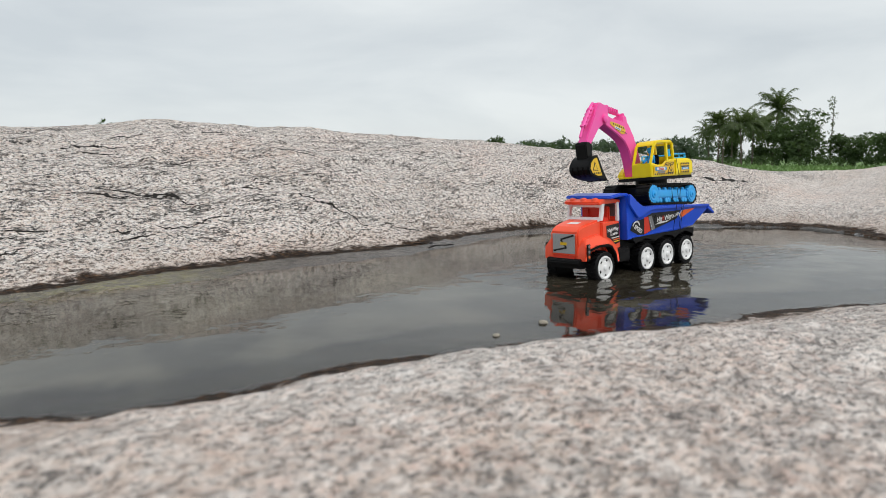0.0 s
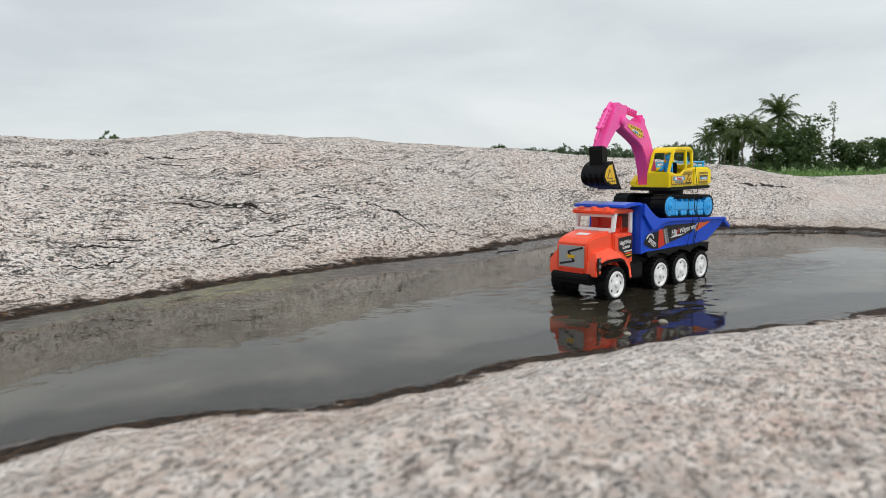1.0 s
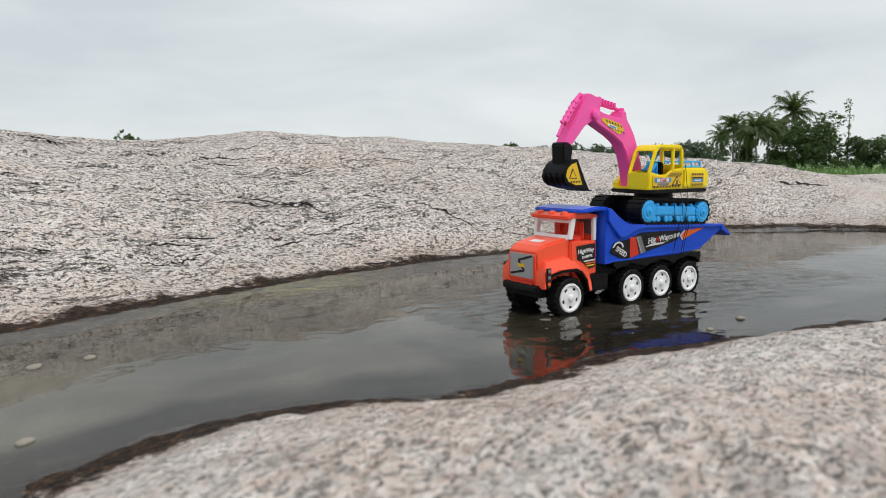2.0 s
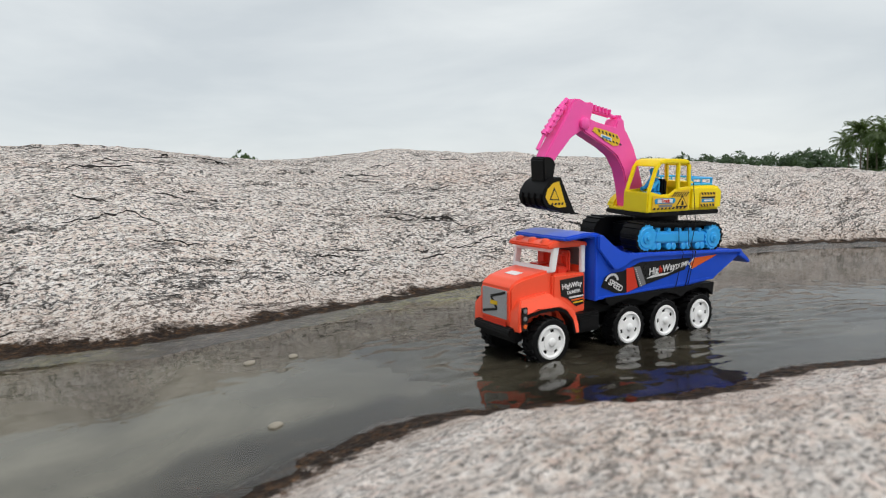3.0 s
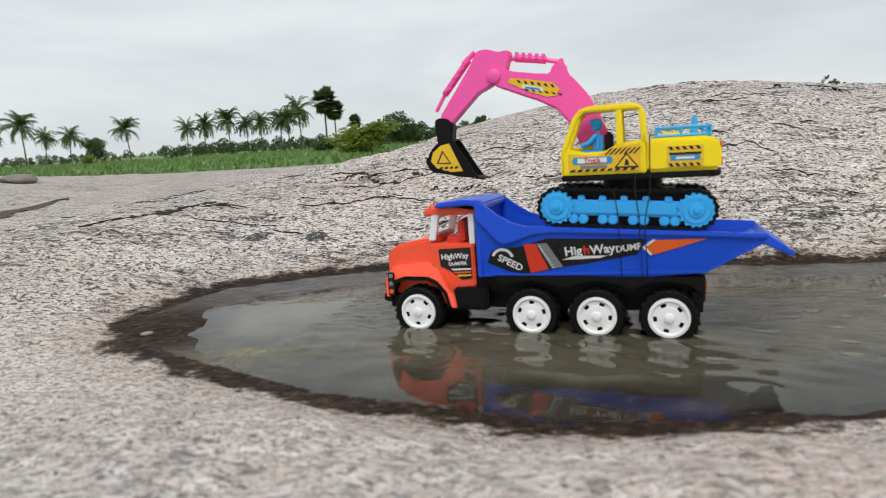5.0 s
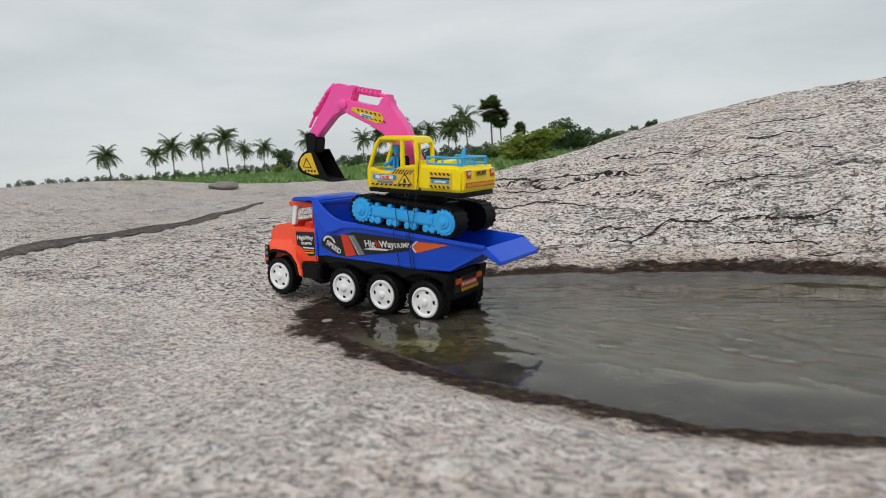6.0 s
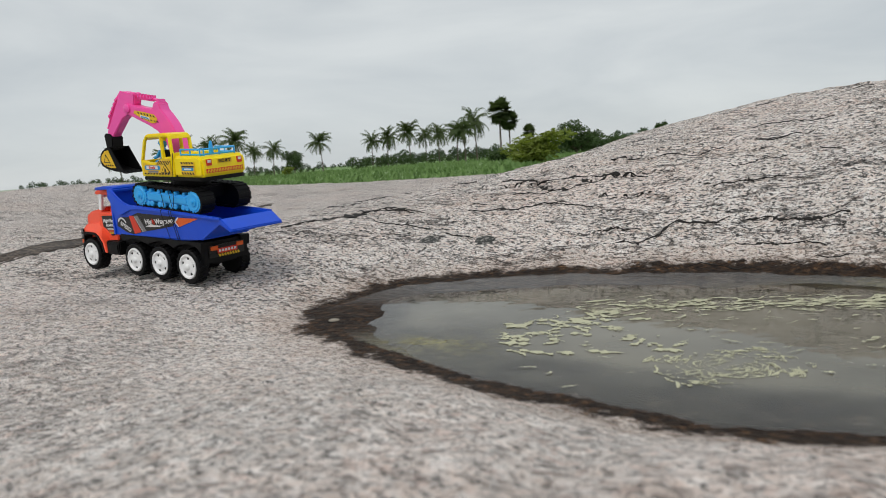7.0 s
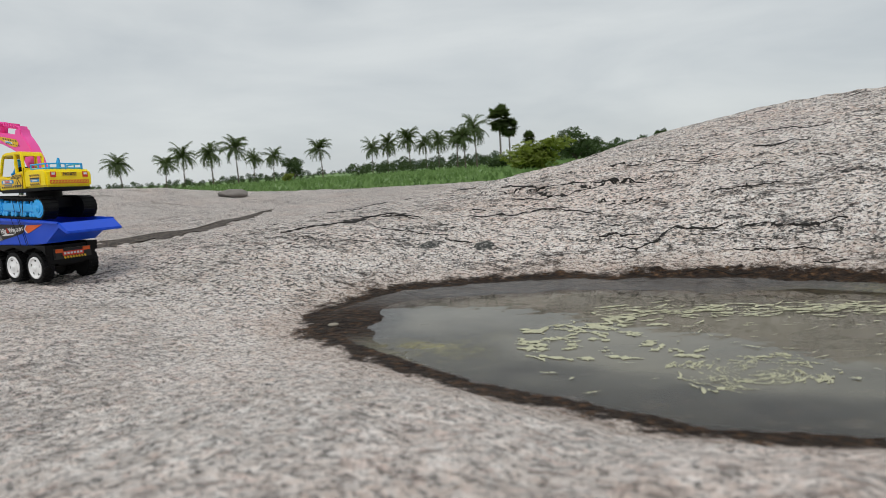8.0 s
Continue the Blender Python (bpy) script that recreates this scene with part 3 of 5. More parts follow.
    for y in (-0.024, 0.0, 0.024):
        join(bm, moved(turned([(0.0060, -0.004), (0.0060, 0.001), (0.0048, 0.0035), (0.002, 0.0046)], 14), Matrix.Translation((0.2530, y, 0.1430)) @ Matrix.Rotation(radians(90), 4, "X")))
    part("roof", bm, ORANGE, truck, "orange cab roof with sun visor and marker lamps")
    bm = slab([(0.257, 0.107), (0.253, 0.107), (0.252, 0.114), (0.255, 0.114)], -0.034, 0.034, 0.0008)
    join(bm, slab([(0.2515, 0.131), (0.248, 0.131), (0.246, 0.138), (0.250, 0.138)], -0.034, 0.034, 0.0008))
    for side in (-1, 1):
        join(bm, slab([(0.256, 0.108), (0.248, 0.108), (0.242, 0.138), (0.251, 0.138)], side * 0.0320, side * 0.0370, 0.0008))
        pillar = slab([(0.208, 0.104), (0.2015, 0.104), (0.2015, 0.138), (0.2085, 0.138)], side * 0.0330, side * 0.0380, 0.0008)
        part("door_pillar", pillar, WHITE, truck, "white plastic door pillar")
    part("windscreen_frame", bm, WHITE, truck, "white plastic windscreen frame")
    bm = block(0.216, 0.222, -0.029, 0.029, 0.105, 0.131, 0.002)
    join(bm, block(0.221, 0.238, 0.004, 0.028, 0.102, 0.112, 0.002))
    join(bm, block(0.221, 0.238, -0.028, -0.004, 0.102, 0.112, 0.002))
    for y in (-0.016, 0.016):
        join(bm, block(0.218, 0.226, y - 0.008, y + 0.008, 0.112, 0.128, 0.003))
    join(bm, block(0.246, 0.252, -0.029, 0.029, 0.104, 0.113, 0.002))
    part("seat_bench", bm, STICK_RED, truck, "red-orange moulded seats inside the cab")
    bm = block(0.1955, 0.2015, -0.032, 0.032, 0.066, 0.134, 0.001)
    part("back_panel", bm, STICK_GREY, truck, "grey panel behind the cab")
    # grille and lamps
    bm = block(0.3105, 0.3115, -0.024, 0.024, 0.056, 0.090, 0.0003)
    grille = part("grille", bm, MESH_GREY, truck, "grey mesh grille sticker")
    bm = bmesh.new()
    for y0, z0, y1, z1 in ((-0.022, 0.060, 0.006, 0.066), (0.006, 0.066, -0.006, 0.080), (-0.006, 0.080, 0.022, 0.088)):
        way = math.atan2(z1 - z0, y1 - y0)
        bar = block(-0.0003, 0.0003, -math.hypot(y1 - y0, z1 - z0) / 2, math.hypot(y1 - y0, z1 - z0) / 2, -0.0015, 0.0015, 0)
        join(bm, moved(bar, Matrix.Translation((0.3118, (y0 + y1) / 2, (z0 + z1) / 2)) @ Matrix.Rotation(way, 4, "X")))
    part("grille_bar", bm, STICK_BLACK, grille, "black slanted bar")
    part("badge", block(0.3117, 0.3123, -0.007, 0.007, 0.0705, 0.0755, 0.0002), STICK_YELLOW, grille, "small yellow badge")
    bm = block(0.3108, 0.3119, -0.023, 0.023, 0.0475, 0.0535, 0.0002)
    part("front_strip", bm, STICK_RED, truck, "red strip with unreadable white marks")
    for side in (-1, 1):
        light = part("headlight", block(0.2975, 0.3055, side * 0.0436, side * 0.0462, 0.046, 0.073, 0.0006), STICK_BLACK, truck, "black headlight sticker with three lamps")
        for z in (0.051, 0.060, 0.069):
            lamp = moved(turned([(0.0026, -0.0004), (0.0026, 0.0004), (0.0014, 0.0006)], 14), Matrix.Translation((0.3015, side * 0.0464, z)))
            part("lamp", lamp, STICK_ORANGE if z < 0.055 else STICK_GREY, light)
    # door sticker with its lettering
    door_sticker = part("door_sticker", decal([(x, 0.0397, z) for x, z in ((0.2440, 0.0985), (0.2065, 0.1005), (0.2055, 0.066), (0.218, 0.064), (0.232, 0.075), (0.242, 0.079))], 0.0002), STICK_BLACK, truck, "black door sticker with white letters")
    lettering("lettering", "HighWay", 0.0085, Matrix.Translation((0.2250, 0.0404, 0.0905)) @ FLANK @ Matrix.Rotation(radians(4), 4, "Z"), STICK_WHITE, door_sticker)
    lettering("lettering", "DUMPER", 0.0055, Matrix.Translation((0.2220, 0.0404, 0.0822)) @ FLANK @ Matrix.Rotation(radians(4), 4, "Z"), STICK_WHITE, door_sticker)
    for k, mat in enumerate((STICK_WHITE, STICK_ORANGE, STICK_YELLOW)):
        z = 0.0765 - 0.0035 * k
        part("stripe", decal([(x, 0.0403, zz) for x, zz in ((0.2300 - 0.003 * k, z), (0.2065, z + 0.001), (0.2065, z - 0.0008), (0.2280 - 0.003 * k, z - 0.0018))], 0.0001), mat, door_sticker)
    part("hood_sticker", moved(block(-0.006, 0.006, -0.011, 0.011, -0.0002, 0.0002, 0), Matrix.Translation((0.282, 0.0, 0.1057)) @ Matrix.Rotation(radians(9), 4, "Y")), STICK_WHITE, truck, "small white mark on the hood")

    # bed
    bm = bmesh.new()
    flank = [(0.1945, 0.148), (0.187, 0.1445), (0.172, 0.133), (0.157, 0.1255), (0.143, 0.1225), (-0.021, 0.1150), (-0.088, 0.1115), (-0.083, 0.102), (-0.034, 0.0740), (0.027, 0.069), (0.1945, 0.069)]
    for side in (-1, 1):
        join(bm, slab(flank, [side * (bed_y(min(z, 0.121)) - 0.003) for _, z in flank], [side * bed_y(min(z, 0.121)) for _, z in flank], 0.0008))
        # turned-out rim, deepest under the canopy's slope
        rim = [(0.1955, 0.1500), (0.189, 0.1505), (0.172, 0.1375), (0.157, 0.1285), (0.143, 0.1244), (-0.021, 0.1165), (-0.0895, 0.1130), (-0.0875, 0.1085), (-0.021, 0.1115), (0.112, 0.1170), (0.136, 0.1150), (0.152, 0.1085), (0.162, 0.1055), (0.170, 0.1065), (0.182, 0.1190), (0.1955, 0.1330)]
        join(bm, slab(rim, side * 0.0495, [side * (0.0558 if z < 0.111 and x > 0.14 else 0.0548) for x, z in rim], 0.0012))
    join(bm, slab([(-0.036, 0.0740), (0.1945, 0.0690), (0.1945, 0.0725), (-0.036, 0.0775)], -0.0475, 0.0475, 0.0005))
    join(bm, slab([(-0.034, 0.0740), (-0.034, 0.0780), (-0.083, 0.1080), (-0.085, 0.1035)], [-.0472, -.0472, -.051, -.051], [.0472, .0472, .051, .051], 0.0005))
    join(bm, slab([(-0.082, 0.1045), (-0.0880, 0.1120), (-0.1105, 0.0955), (-0.1095, 0.0910)], -0.0535, 0.0535, 0.0012))
    join(bm, slab([(0.1910, 0.069), (0.1960, 0.069), (0.1970, 0.148), (0.1920, 0.148)], -0.050, 0.050, 0.0008))
    join(bm, slab([(0.186, 0.1420), (0.186, 0.1492), (0.190, 0.1520), (0.212, 0.1535), (0.243, 0.1500), (0.2445, 0.1455), (0.236, 0.1452), (0.205, 0.1475)], -0.0485, 0.0485, 0.0018))
    for x in (0.02, 0.09, 0.15):
        for side in (-1, 1):
            join(bm, block(x - 0.003, x + 0.003, side * 0.0400, side * 0.0455, 0.064, 0.073, 0.0006))
    bed = part("dump_bed", bm, BLUE, truck, "blue plastic tipping bed with a canopy over the cab")
    st = part("bed_sticker", decal(on_flank(-0.004, [(0.180, 0.1015), (0.172, 0.1050), (0.150, 0.1060), (0.120, 0.1150), (0.020, 0.1130), (0.030, 0.0975), (0.070, 0.0900), (0.115, 0.0825), (0.140, 0.0765), (0.160, 0.0790), (0.185, 0.0890)]), 0.0003), STICK_BLACK, bed, "black flank sticker with road and letters")
    part("red_stripe", decal(on_flank(-0.004, [(0.1445, 0.1090), (0.1320, 0.1095), (0.1190, 0.0820), (0.1385, 0.0772)]), 0.0007), STICK_RED, st, "red curved stripe")
    part("road_stripe", decal(on_flank(-0.004, [(0.1310, 0.1095), (0.1200, 0.1100), (0.1040, 0.0845), (0.1160, 0.0825)]), 0.0007), STICK_GREY, st, "grey tyre-tread stripe")
    bm = bmesh.new()
    for k in range(9):
        z = 0.107 - 0.0028 * k
        x = 0.1285 - 0.00165 * k
        join(bm, decal(on_flank(-0.004, [(x, z), (x - 0.0018, z), (x - 0.0026, z - 0.0014), (x - 0.0008, z - 0.0014)]), 0.0011))
    part("road_mark", bm, STICK_WHITE, st, "white dashes")
    gauge = []
    for r, span in ((0.0125, np.linspace(20, 165, 14)), (0.0095, np.linspace(165, 20, 14))):
        gauge += [(0.168 + r * math.cos(radians(a)), 0.0925 + r * math.sin(radians(a))) for a in span]
    part("gauge", decal(on_flank(-0.004, gauge), 0.0007), STICK_WHITE, st, "white dial arc")
    lettering("lettering", "SPEED", 0.0105, Matrix.Translation((0.1600, bed_y(0.084) + 0.0010, 0.0845)) @ FLANK @ Matrix.Rotation(radians(8.7), 4, "X") @ Matrix.Rotation(radians(-27), 4, "Z"), STICK_WHITE, st)
    lettering("lettering", "Hig", 0.0130, Matrix.Translation((0.0930, bed_y(0.0985) + 0.0012, 0.0970)) @ FLANK @ Matrix.Rotation(radians(8.7), 4, "X") @ Matrix.Rotation(radians(6), 4, "Z"), STICK_WHITE, st)
    lettering("lettering", "h", 0.0130, Matrix.Translation((0.0795, bed_y(0.0985) + 0.0012, 0.0980)) @ FLANK @ Matrix.Rotation(radians(8.7), 4, "X") @ Matrix.Rotation(radians(6), 4, "Z"), STICK_RED, st)
    lettering("lettering", "Way", 0.0130, Matrix.Translation((0.0635, bed_y(0.0995) + 0.0012, 0.0990)) @ FLANK @ Matrix.Rotation(radians(8.7), 4, "X") @ Matrix.Rotation(radians(6), 4, "Z"), STICK_WHITE, st)
    part("swoosh", decal(on_flank(-0.004, [(0.105, 0.0920), (0.092, 0.0960), (0.060, 0.0965), (0.050, 0.0995), (0.066, 0.0940), (0.090, 0.0925)]), 0.0007), STICK_WHITE, st, "white swoosh under the letters")
    lettering("lettering", "DUMP", 0.0092, Matrix.Translation((0.0380, bed_y(0.1005) + 0.0012, 0.1002)) @ FLANK @ Matrix.Rotation(radians(8.7), 4, "X") @ Matrix.Rotation(radians(8), 4, "Z"), STICK_WHITE, st)
    part("arrow", decal(on_flank(-0.004, [(0.0215, 0.1045), (0.0120, 0.1120), (-0.0360, 0.1130), (0.0140, 0.0970)]), 0.0004), STICK_ORANGE, bed, "orange arrow sticker")
    part("chevron", decal(on_flank(-0.004, [(0.0250, 0.1045), (0.0145, 0.1128), (0.0118, 0.1126), (0.0212, 0.1047), (0.0150, 0.0975), (0.0170, 0.0965)]), 0.0008), STICK_WHITE, bed, "white chevron")
    # tail
    tail = part("tail_panel", block(-0.0345, -0.0315, -0.036, 0.036, 0.042, 0.062, 0.0008), STICK_BLACK, truck, "black tail panel with striped sticker")
    for y in (-0.026, 0.026):
        part("tail_light", block(-0.0362, -0.0340, y - 0.007, y + 0.007, 0.054, 0.061, 0.0005), STICK_ORANGE, tail, "orange tail light sticker")
    part("plate", block(-0.0356, -0.0340, -0.020, 0.020, 0.0475, 0.0560, 0.0003), STICK_RED, tail, "red plate with pale bars")
    for k in range(6):
        part("plate_bar", block(-0.0360, -0.0355, -0.0170 + 0.0062 * k, -0.0130 + 0.0062 * k, 0.0500, 0.0540, 0), STICK_WHITE, tail)
    for k in range(8):
        y = -0.022 + 0.0055 * k
        bm = moved(block(-0.0004, 0.0004, -0.0014, 0.0014, -0.0022, 0.0022, 0), Matrix.Translation((-0.0353, y, 0.0446)) @ Matrix.Rotation(radians(-30), 4, "X"))
        part("hazard_stripe", bm, STICK_YELLOW, tail)

    # wheels
    tyre, rim = wheel_meshes()
    first = part("wheel", tyre, RUBBER, truck, "black lugged tyre")
    part("rim", rim, WHITE, first, "white five-hole rim")
    wheels = [first]
    for _ in range(7):
        w = first.copy()
        r = first.children[0].copy()
        scene.collection.objects.link(w)
        scene.collection.objects.link(r)
        r.parent = w
        wheels.append(w)
    seats = [(x, side * 0.0435, side) for side in (1, -1) for x in AXLES]
    for w, (x, y, side) in zip(wheels, seats):
        w.location = (x, y, R_WHEEL)
        w.rotation_euler = (0, 0, 0 if side > 0 else math.pi)
    return truck, list(zip(wheels, seats))


EX = (0.040, 0.0, 0.1205)


def excavator():
    """Built in the truck's measures, then set on its own base."""
    ex = tagged(new("toy_excavator"), "yellow, pink and blue plastic toy excavator tied onto the truck bed", "toy excavator")

    def put(name, bm, mat, parent=ex, label="", sharp=35):
        return part(name, moved(bm, Matrix.Translation((-EX[0], 0, -EX[2]))), mat, parent, label, sharp)

    xf, xr, zc, rt = 0.1080, -0.0265, 0.1392, 0.0195
    slope = Matrix.Translation((xf, 0, zc)) @ Matrix.Rotation(radians(-2.8), 4, "Y") @ Matrix.Translation((-xf, 0, 0.0036 - zc))

    def low_put(name, bm, mat, parent=ex, label="", sharp=35):
        return put(name, moved(bm, slope), mat, parent, label, sharp)

    for side in (-1, 1):
        yo, yi = side * 0.0500, side * 0.0240
        loop_out = [(xf + rt * math.cos(radians(a)), zc + rt * math.sin(radians(a))) for a in np.linspace(-90, 90, 13)] + [(xr + rt * math.cos(radians(a)), zc + rt * math.sin(radians(a))) for a in np.linspace(90, 270, 13)]
        ri = rt - 0.003
        loop_in = [(xf + ri * math.cos(radians(a)), zc + ri * math.sin(radians(a))) for a in np.linspace(-90, 90, 13)] + [(xr + ri * math.cos(radians(a)), zc + ri * math.sin(radians(a))) for a in np.linspace(90, 270, 13)]
        bm = bmesh.new()
        rings = [[bm.verts.new((x, y, z)) for x, z in lp] for lp, y in ((loop_out, yo), (loop_out, yi), (loop_in, yi), (loop_in, yo))]
        n = len(loop_out)
        for a, b in zip(rings, rings[1:] + rings[:1]):
            for k in range(n):
                bm.faces.new((a[k], a[(k + 1) % n], b[(k + 1) % n], b[k]))
        # shoes round the belt
        straight, bend = xf - xr, math.pi * rt
        total = 2 * straight + 2 * bend
        shoes = []
        for k in range(46):
            u = total * k / 46
            if u < straight:
                m = Matrix.Translation((xr + u, 0, zc - rt)) @ Matrix.Rotation(math.pi, 4, "Y")
            elif u < straight + bend:
                m = Matrix.Translation((xf, 0, zc)) @ Matrix.Rotation(math.pi - (u - straight) / rt, 4, "Y") @ Matrix.Translation((0, 0, rt))
            elif u < 2 * straight + bend:
                m = Matrix.Translation((xf - (u - straight - bend), 0, zc + rt))
            else:
                m = Matrix.Translation((xr, 0, zc)) @ Matrix.Rotation(-(u - 2 * straight - bend) / rt, 4, "Y") @ Matrix.Translation((0, 0, rt))
            shoes.append(moved(block(-0.0016, 0.0016, min(yo, yi) - 0.0006, max(yo, yi) + 0.0006, -0.0004, 0.0012, 0), m))
        track = low_put("track", bm, RUBBER, ex, "black ribbed crawler track", 25)
        for shoe in shoes:
            low_put("track_shoe", shoe, RUBBER, track)
        low_put("track_core", slab(loop_in, side * 0.026, side * 0.0400, 0), BLACK, track)
        bm = block(xr + 0.012, xf - 0.012, side * 0.0400, side * 0.0480, zc - 0.008, zc + 0.008, 0.0015)
        join(bm, block(xr + 0.018, xf - 0.018, side * 0.0470, side * 0.0492, zc - 0.0055, zc + 0.0055, 0.0008))
        for k in range(5):
            x = xr + 0.026 + k * 0.021
            join(bm, block(x - 0.0035, x + 0.0035, side * 0.0400, side * 0.0475, zc + 0.006, zc + 0.0125, 0.001))
        low_put("track_frame", bm, CYAN, track, "sky-blue track side frame")
        for k in range(4):
            x = xr + 0.024 + k * 0.0295
            bm = bmesh.new()
            for dx in (-0.005, 0.005):
                join(bm, moved(turned([(0.0052, -0.004), (0.0052, 0.003), (0.004, 0.0042)], 16), Matrix.Translation((x + dx, side * 0.0445, zc - 0.0118)) @ Matrix.Rotation(0 if side > 0 else math.pi, 4, "Z")))
            low_put("roller", bm, CYAN, track, "sky-blue twin roller")
        for x in (xf, xr):
            teeth = [((0.0178 if k % 4 in (1, 2) else 0.0154) * math.cos(math.tau * (k + 0.25 * (k % 2)) / 64), (0.0178 if k % 4 in (1, 2) else 0.0154) * math.sin(math.tau * (k + 0.25 * (k % 2)) / 64)) for k in range(64)]
            bm = slab(teeth, -0.004, 0.0040, 0)
            join(bm, turned([(0.0135, 0.0040), (0.0128, 0.0050), (0.0075, 0.0046), (0.0070, 0.0060), (0.0030, 0.0064), (0.0026, 0.0080), (0, 0.0083)], 32))
            low_put("sprocket", moved(bm, Matrix.Translation((x, side * 0.0460, zc)) @ Matrix.Rotation(0 if side > 0 else math.pi, 4, "Z")), CYAN, track, "sky-blue toothed sprocket")
    bm = block(-0.010, 0.090, -0.030, 0.030, 0.136, 0.156, 0.002)
    join(bm, moved(turned([(0.030, -0.006), (0.030, 0.006), (0.026, 0.008)], 36), Matrix.Translation((0.035, 0, 0.162)) @ Matrix.Rotation(radians(90), 4, "X")))
    put("turntable", bm, BLACK, ex, "black undercarriage and turntable")
    deck = [(-0.047, -0.040), (-0.050, -0.030), (-0.050, 0.030), (-0.047, 0.040), (-0.042, 0.044), (0.096, 0.044), (0.1035, 0.038), (0.1045, 0.0), (0.094, -0.036), (0.084, -0.043), (-0.042, -0.044)]
    flat = bmesh.new()
    lo = [flat.verts.new((x, y, 0.1680)) for x, y in deck]
    hi = [flat.verts.new((x, y, 0.1740)) for x, y in deck]
    flat.faces.new(lo[::-1])
    flat.faces.new(hi)
    for i in range(len(deck)):
        flat.faces.new((lo[i], lo[(i + 1) % len(deck)], hi[(i + 1) % len(deck)], hi[i]))
    put("deck", bevelled(flat, 0.0012), BLACK, ex, "black deck plate")
    # rear body
    body = slab([(-0.049, 0.174), (-0.0495, 0.198), (-0.046, 0.2045), (-0.038, 0.2070), (0.019, 0.2070), (0.019, 0.174)], -0.0435, 0.0435, 0.0035)
    join(body, slab([(0.018, 0.174), (0.018, 0.199), (0.066, 0.196), (0.080, 0.190), (0.088, 0.180), (0.088, 0.174)], -0.0430, -0.0270, 0.0035))
    join(body, block(0.010, 0.098, -0.027, 0.004, 0.174, 0.1775, 0.0008))
    put("body", body, YELLOW, ex, "yellow rear body and side cover")
    # cab with open windows
    cab = slab([(0.1027, 0.174), (0.1027, 0.199), (0.0951, 0.2005), (0.0772, 0.1965), (0.0593, 0.1970), (0.0467, 0.2040), (0.0199, 0.2070), (0.0190, 0.174)], 0.0385, 0.0430, 0.0010)
    join(cab, slab([(0.1027, 0.174), (0.1027, 0.199), (0.0987, 0.201), (0.0190, 0.207), (0.0190, 0.174)], 0.0020, 0.0060, 0.0010))
    join(cab, block(0.0990, 0.1028, 0.002, 0.043, 0.174, 0.200, 0.0012))
    for y0, y1 in ((0.0385, 0.0430), (0.0020, 0.0065)):
        join(cab, slab([(0.1029, 0.198), (0.0978, 0.198), (0.0852, 0.230), (0.0781, 0.2375), (0.0817, 0.2410), (0.0902, 0.232)], y0, y1, 0.0010))
        join(cab, slab([(0.0476, 0.200), (0.0409, 0.200), (0.0423, 0.238), (0.0476, 0.238)], y0, y1, 0.0010))
        join(cab, slab([(0.0235, 0.203), (0.0186, 0.203), (0.0207, 0.234), (0.0246, 0.239), (0.0264, 0.234)], y0, y1, 0.0010))
    join(cab, slab([(0.0884, 0.2320), (0.0830, 0.2395), (0.0754, 0.2425), (0.0320, 0.2430), (0.0240, 0.2405), (0.0205, 0.2330), (0.0270, 0.2365), (0.0781, 0.2365)], 0.002, 0.043, 0.0016))
    join(cab, slab([(0.0226, 0.203), (0.0190, 0.203), (0.0195, 0.212), (0.0226, 0.212)], 0.002, 0.043, 0.0008))
    cab = put("cab", cab, YELLOW, ex, "yellow open cab with window pillars")
    fig = block(0.062, 0.072, 0.014, 0.030, 0.196, 0.218, 0.004)
    join(fig, moved(turned([(0.0, -0.0065), (0.0045, -0.005), (0.0062, 0), (0.0045, 0.005), (0.0, 0.0065)], 14), Matrix.Translation((0.068, 0.022, 0.2245)) @ Matrix.Rotation(radians(90), 4, "X")))
    join(fig, moved(turned([(0.0066, -0.001), (0.0066, 0.001), (0.0050, 0.0035), (0.0, 0.0042)], 14), Matrix.Translation((0.0690, 0.022, 0.2265)) @ Matrix.Rotation(radians(90), 4, "X")))
    for y in (0.0155, 0.0285):
        join(fig, rod([(0.068, y, 0.214), (0.076, y, 0.206), (0.084, y, 0.203)], 0.0026))
    join(fig, block(0.060, 0.086, 0.014, 0.030, 0.192, 0.199, 0.002))
    put("driver_doll", fig, CYAN, cab, "plain sky-blue moulded doll on the seat")
    put("cab_seat", block(0.052, 0.060, 0.013, 0.031, 0.178, 0.216, 0.002), BLACK, cab, "dark seat back")

    # roof railing and stack on the rear body
    bm = bmesh.new()
    ring = [(0.010, 0.034), (-0.036, 0.034), (-0.040, 0.030), (-0.040, -0.030), (-0.036, -0.034), (0.010, -0.034)]
    for z in (0.2165, 0.2085):
        join(bm, rod([(x, y, z) for x, y in ring], 0.0014))
    for x, y in ring + [(-0.013, 0.034), (-0.013, -0.034), (-0.040, 0.0)]:
        join(bm, rod([(x, y, 0.2055), (x, y, 0.2170)], 0.0013))
    put("railing", bm, CYAN, ex, "sky-blue roof railing")
    put("exhaust", rod([(-0.026, 0.004, 0.206), (-0.026, 0.004, 0.221), (-0.027, 0.004, 0.228)], [0.0042, 0.0032, 0.0018], 12), CYAN, ex, "sky-blue exhaust stack")
    put("hatch", block(-0.018, 0.006, -0.020, 0.020, 0.206, 0.2120, 0.0018), YELLOW, ex, "yellow engine hatch")

    # stickers
    yside = 0.0440

    def sticker(name, pts, mat, parent, lift=0.0, y=yside, label=""):
        return put(name, decal([(x, y, z) for x, z in pts], 0.0003 + lift), mat, parent, label)

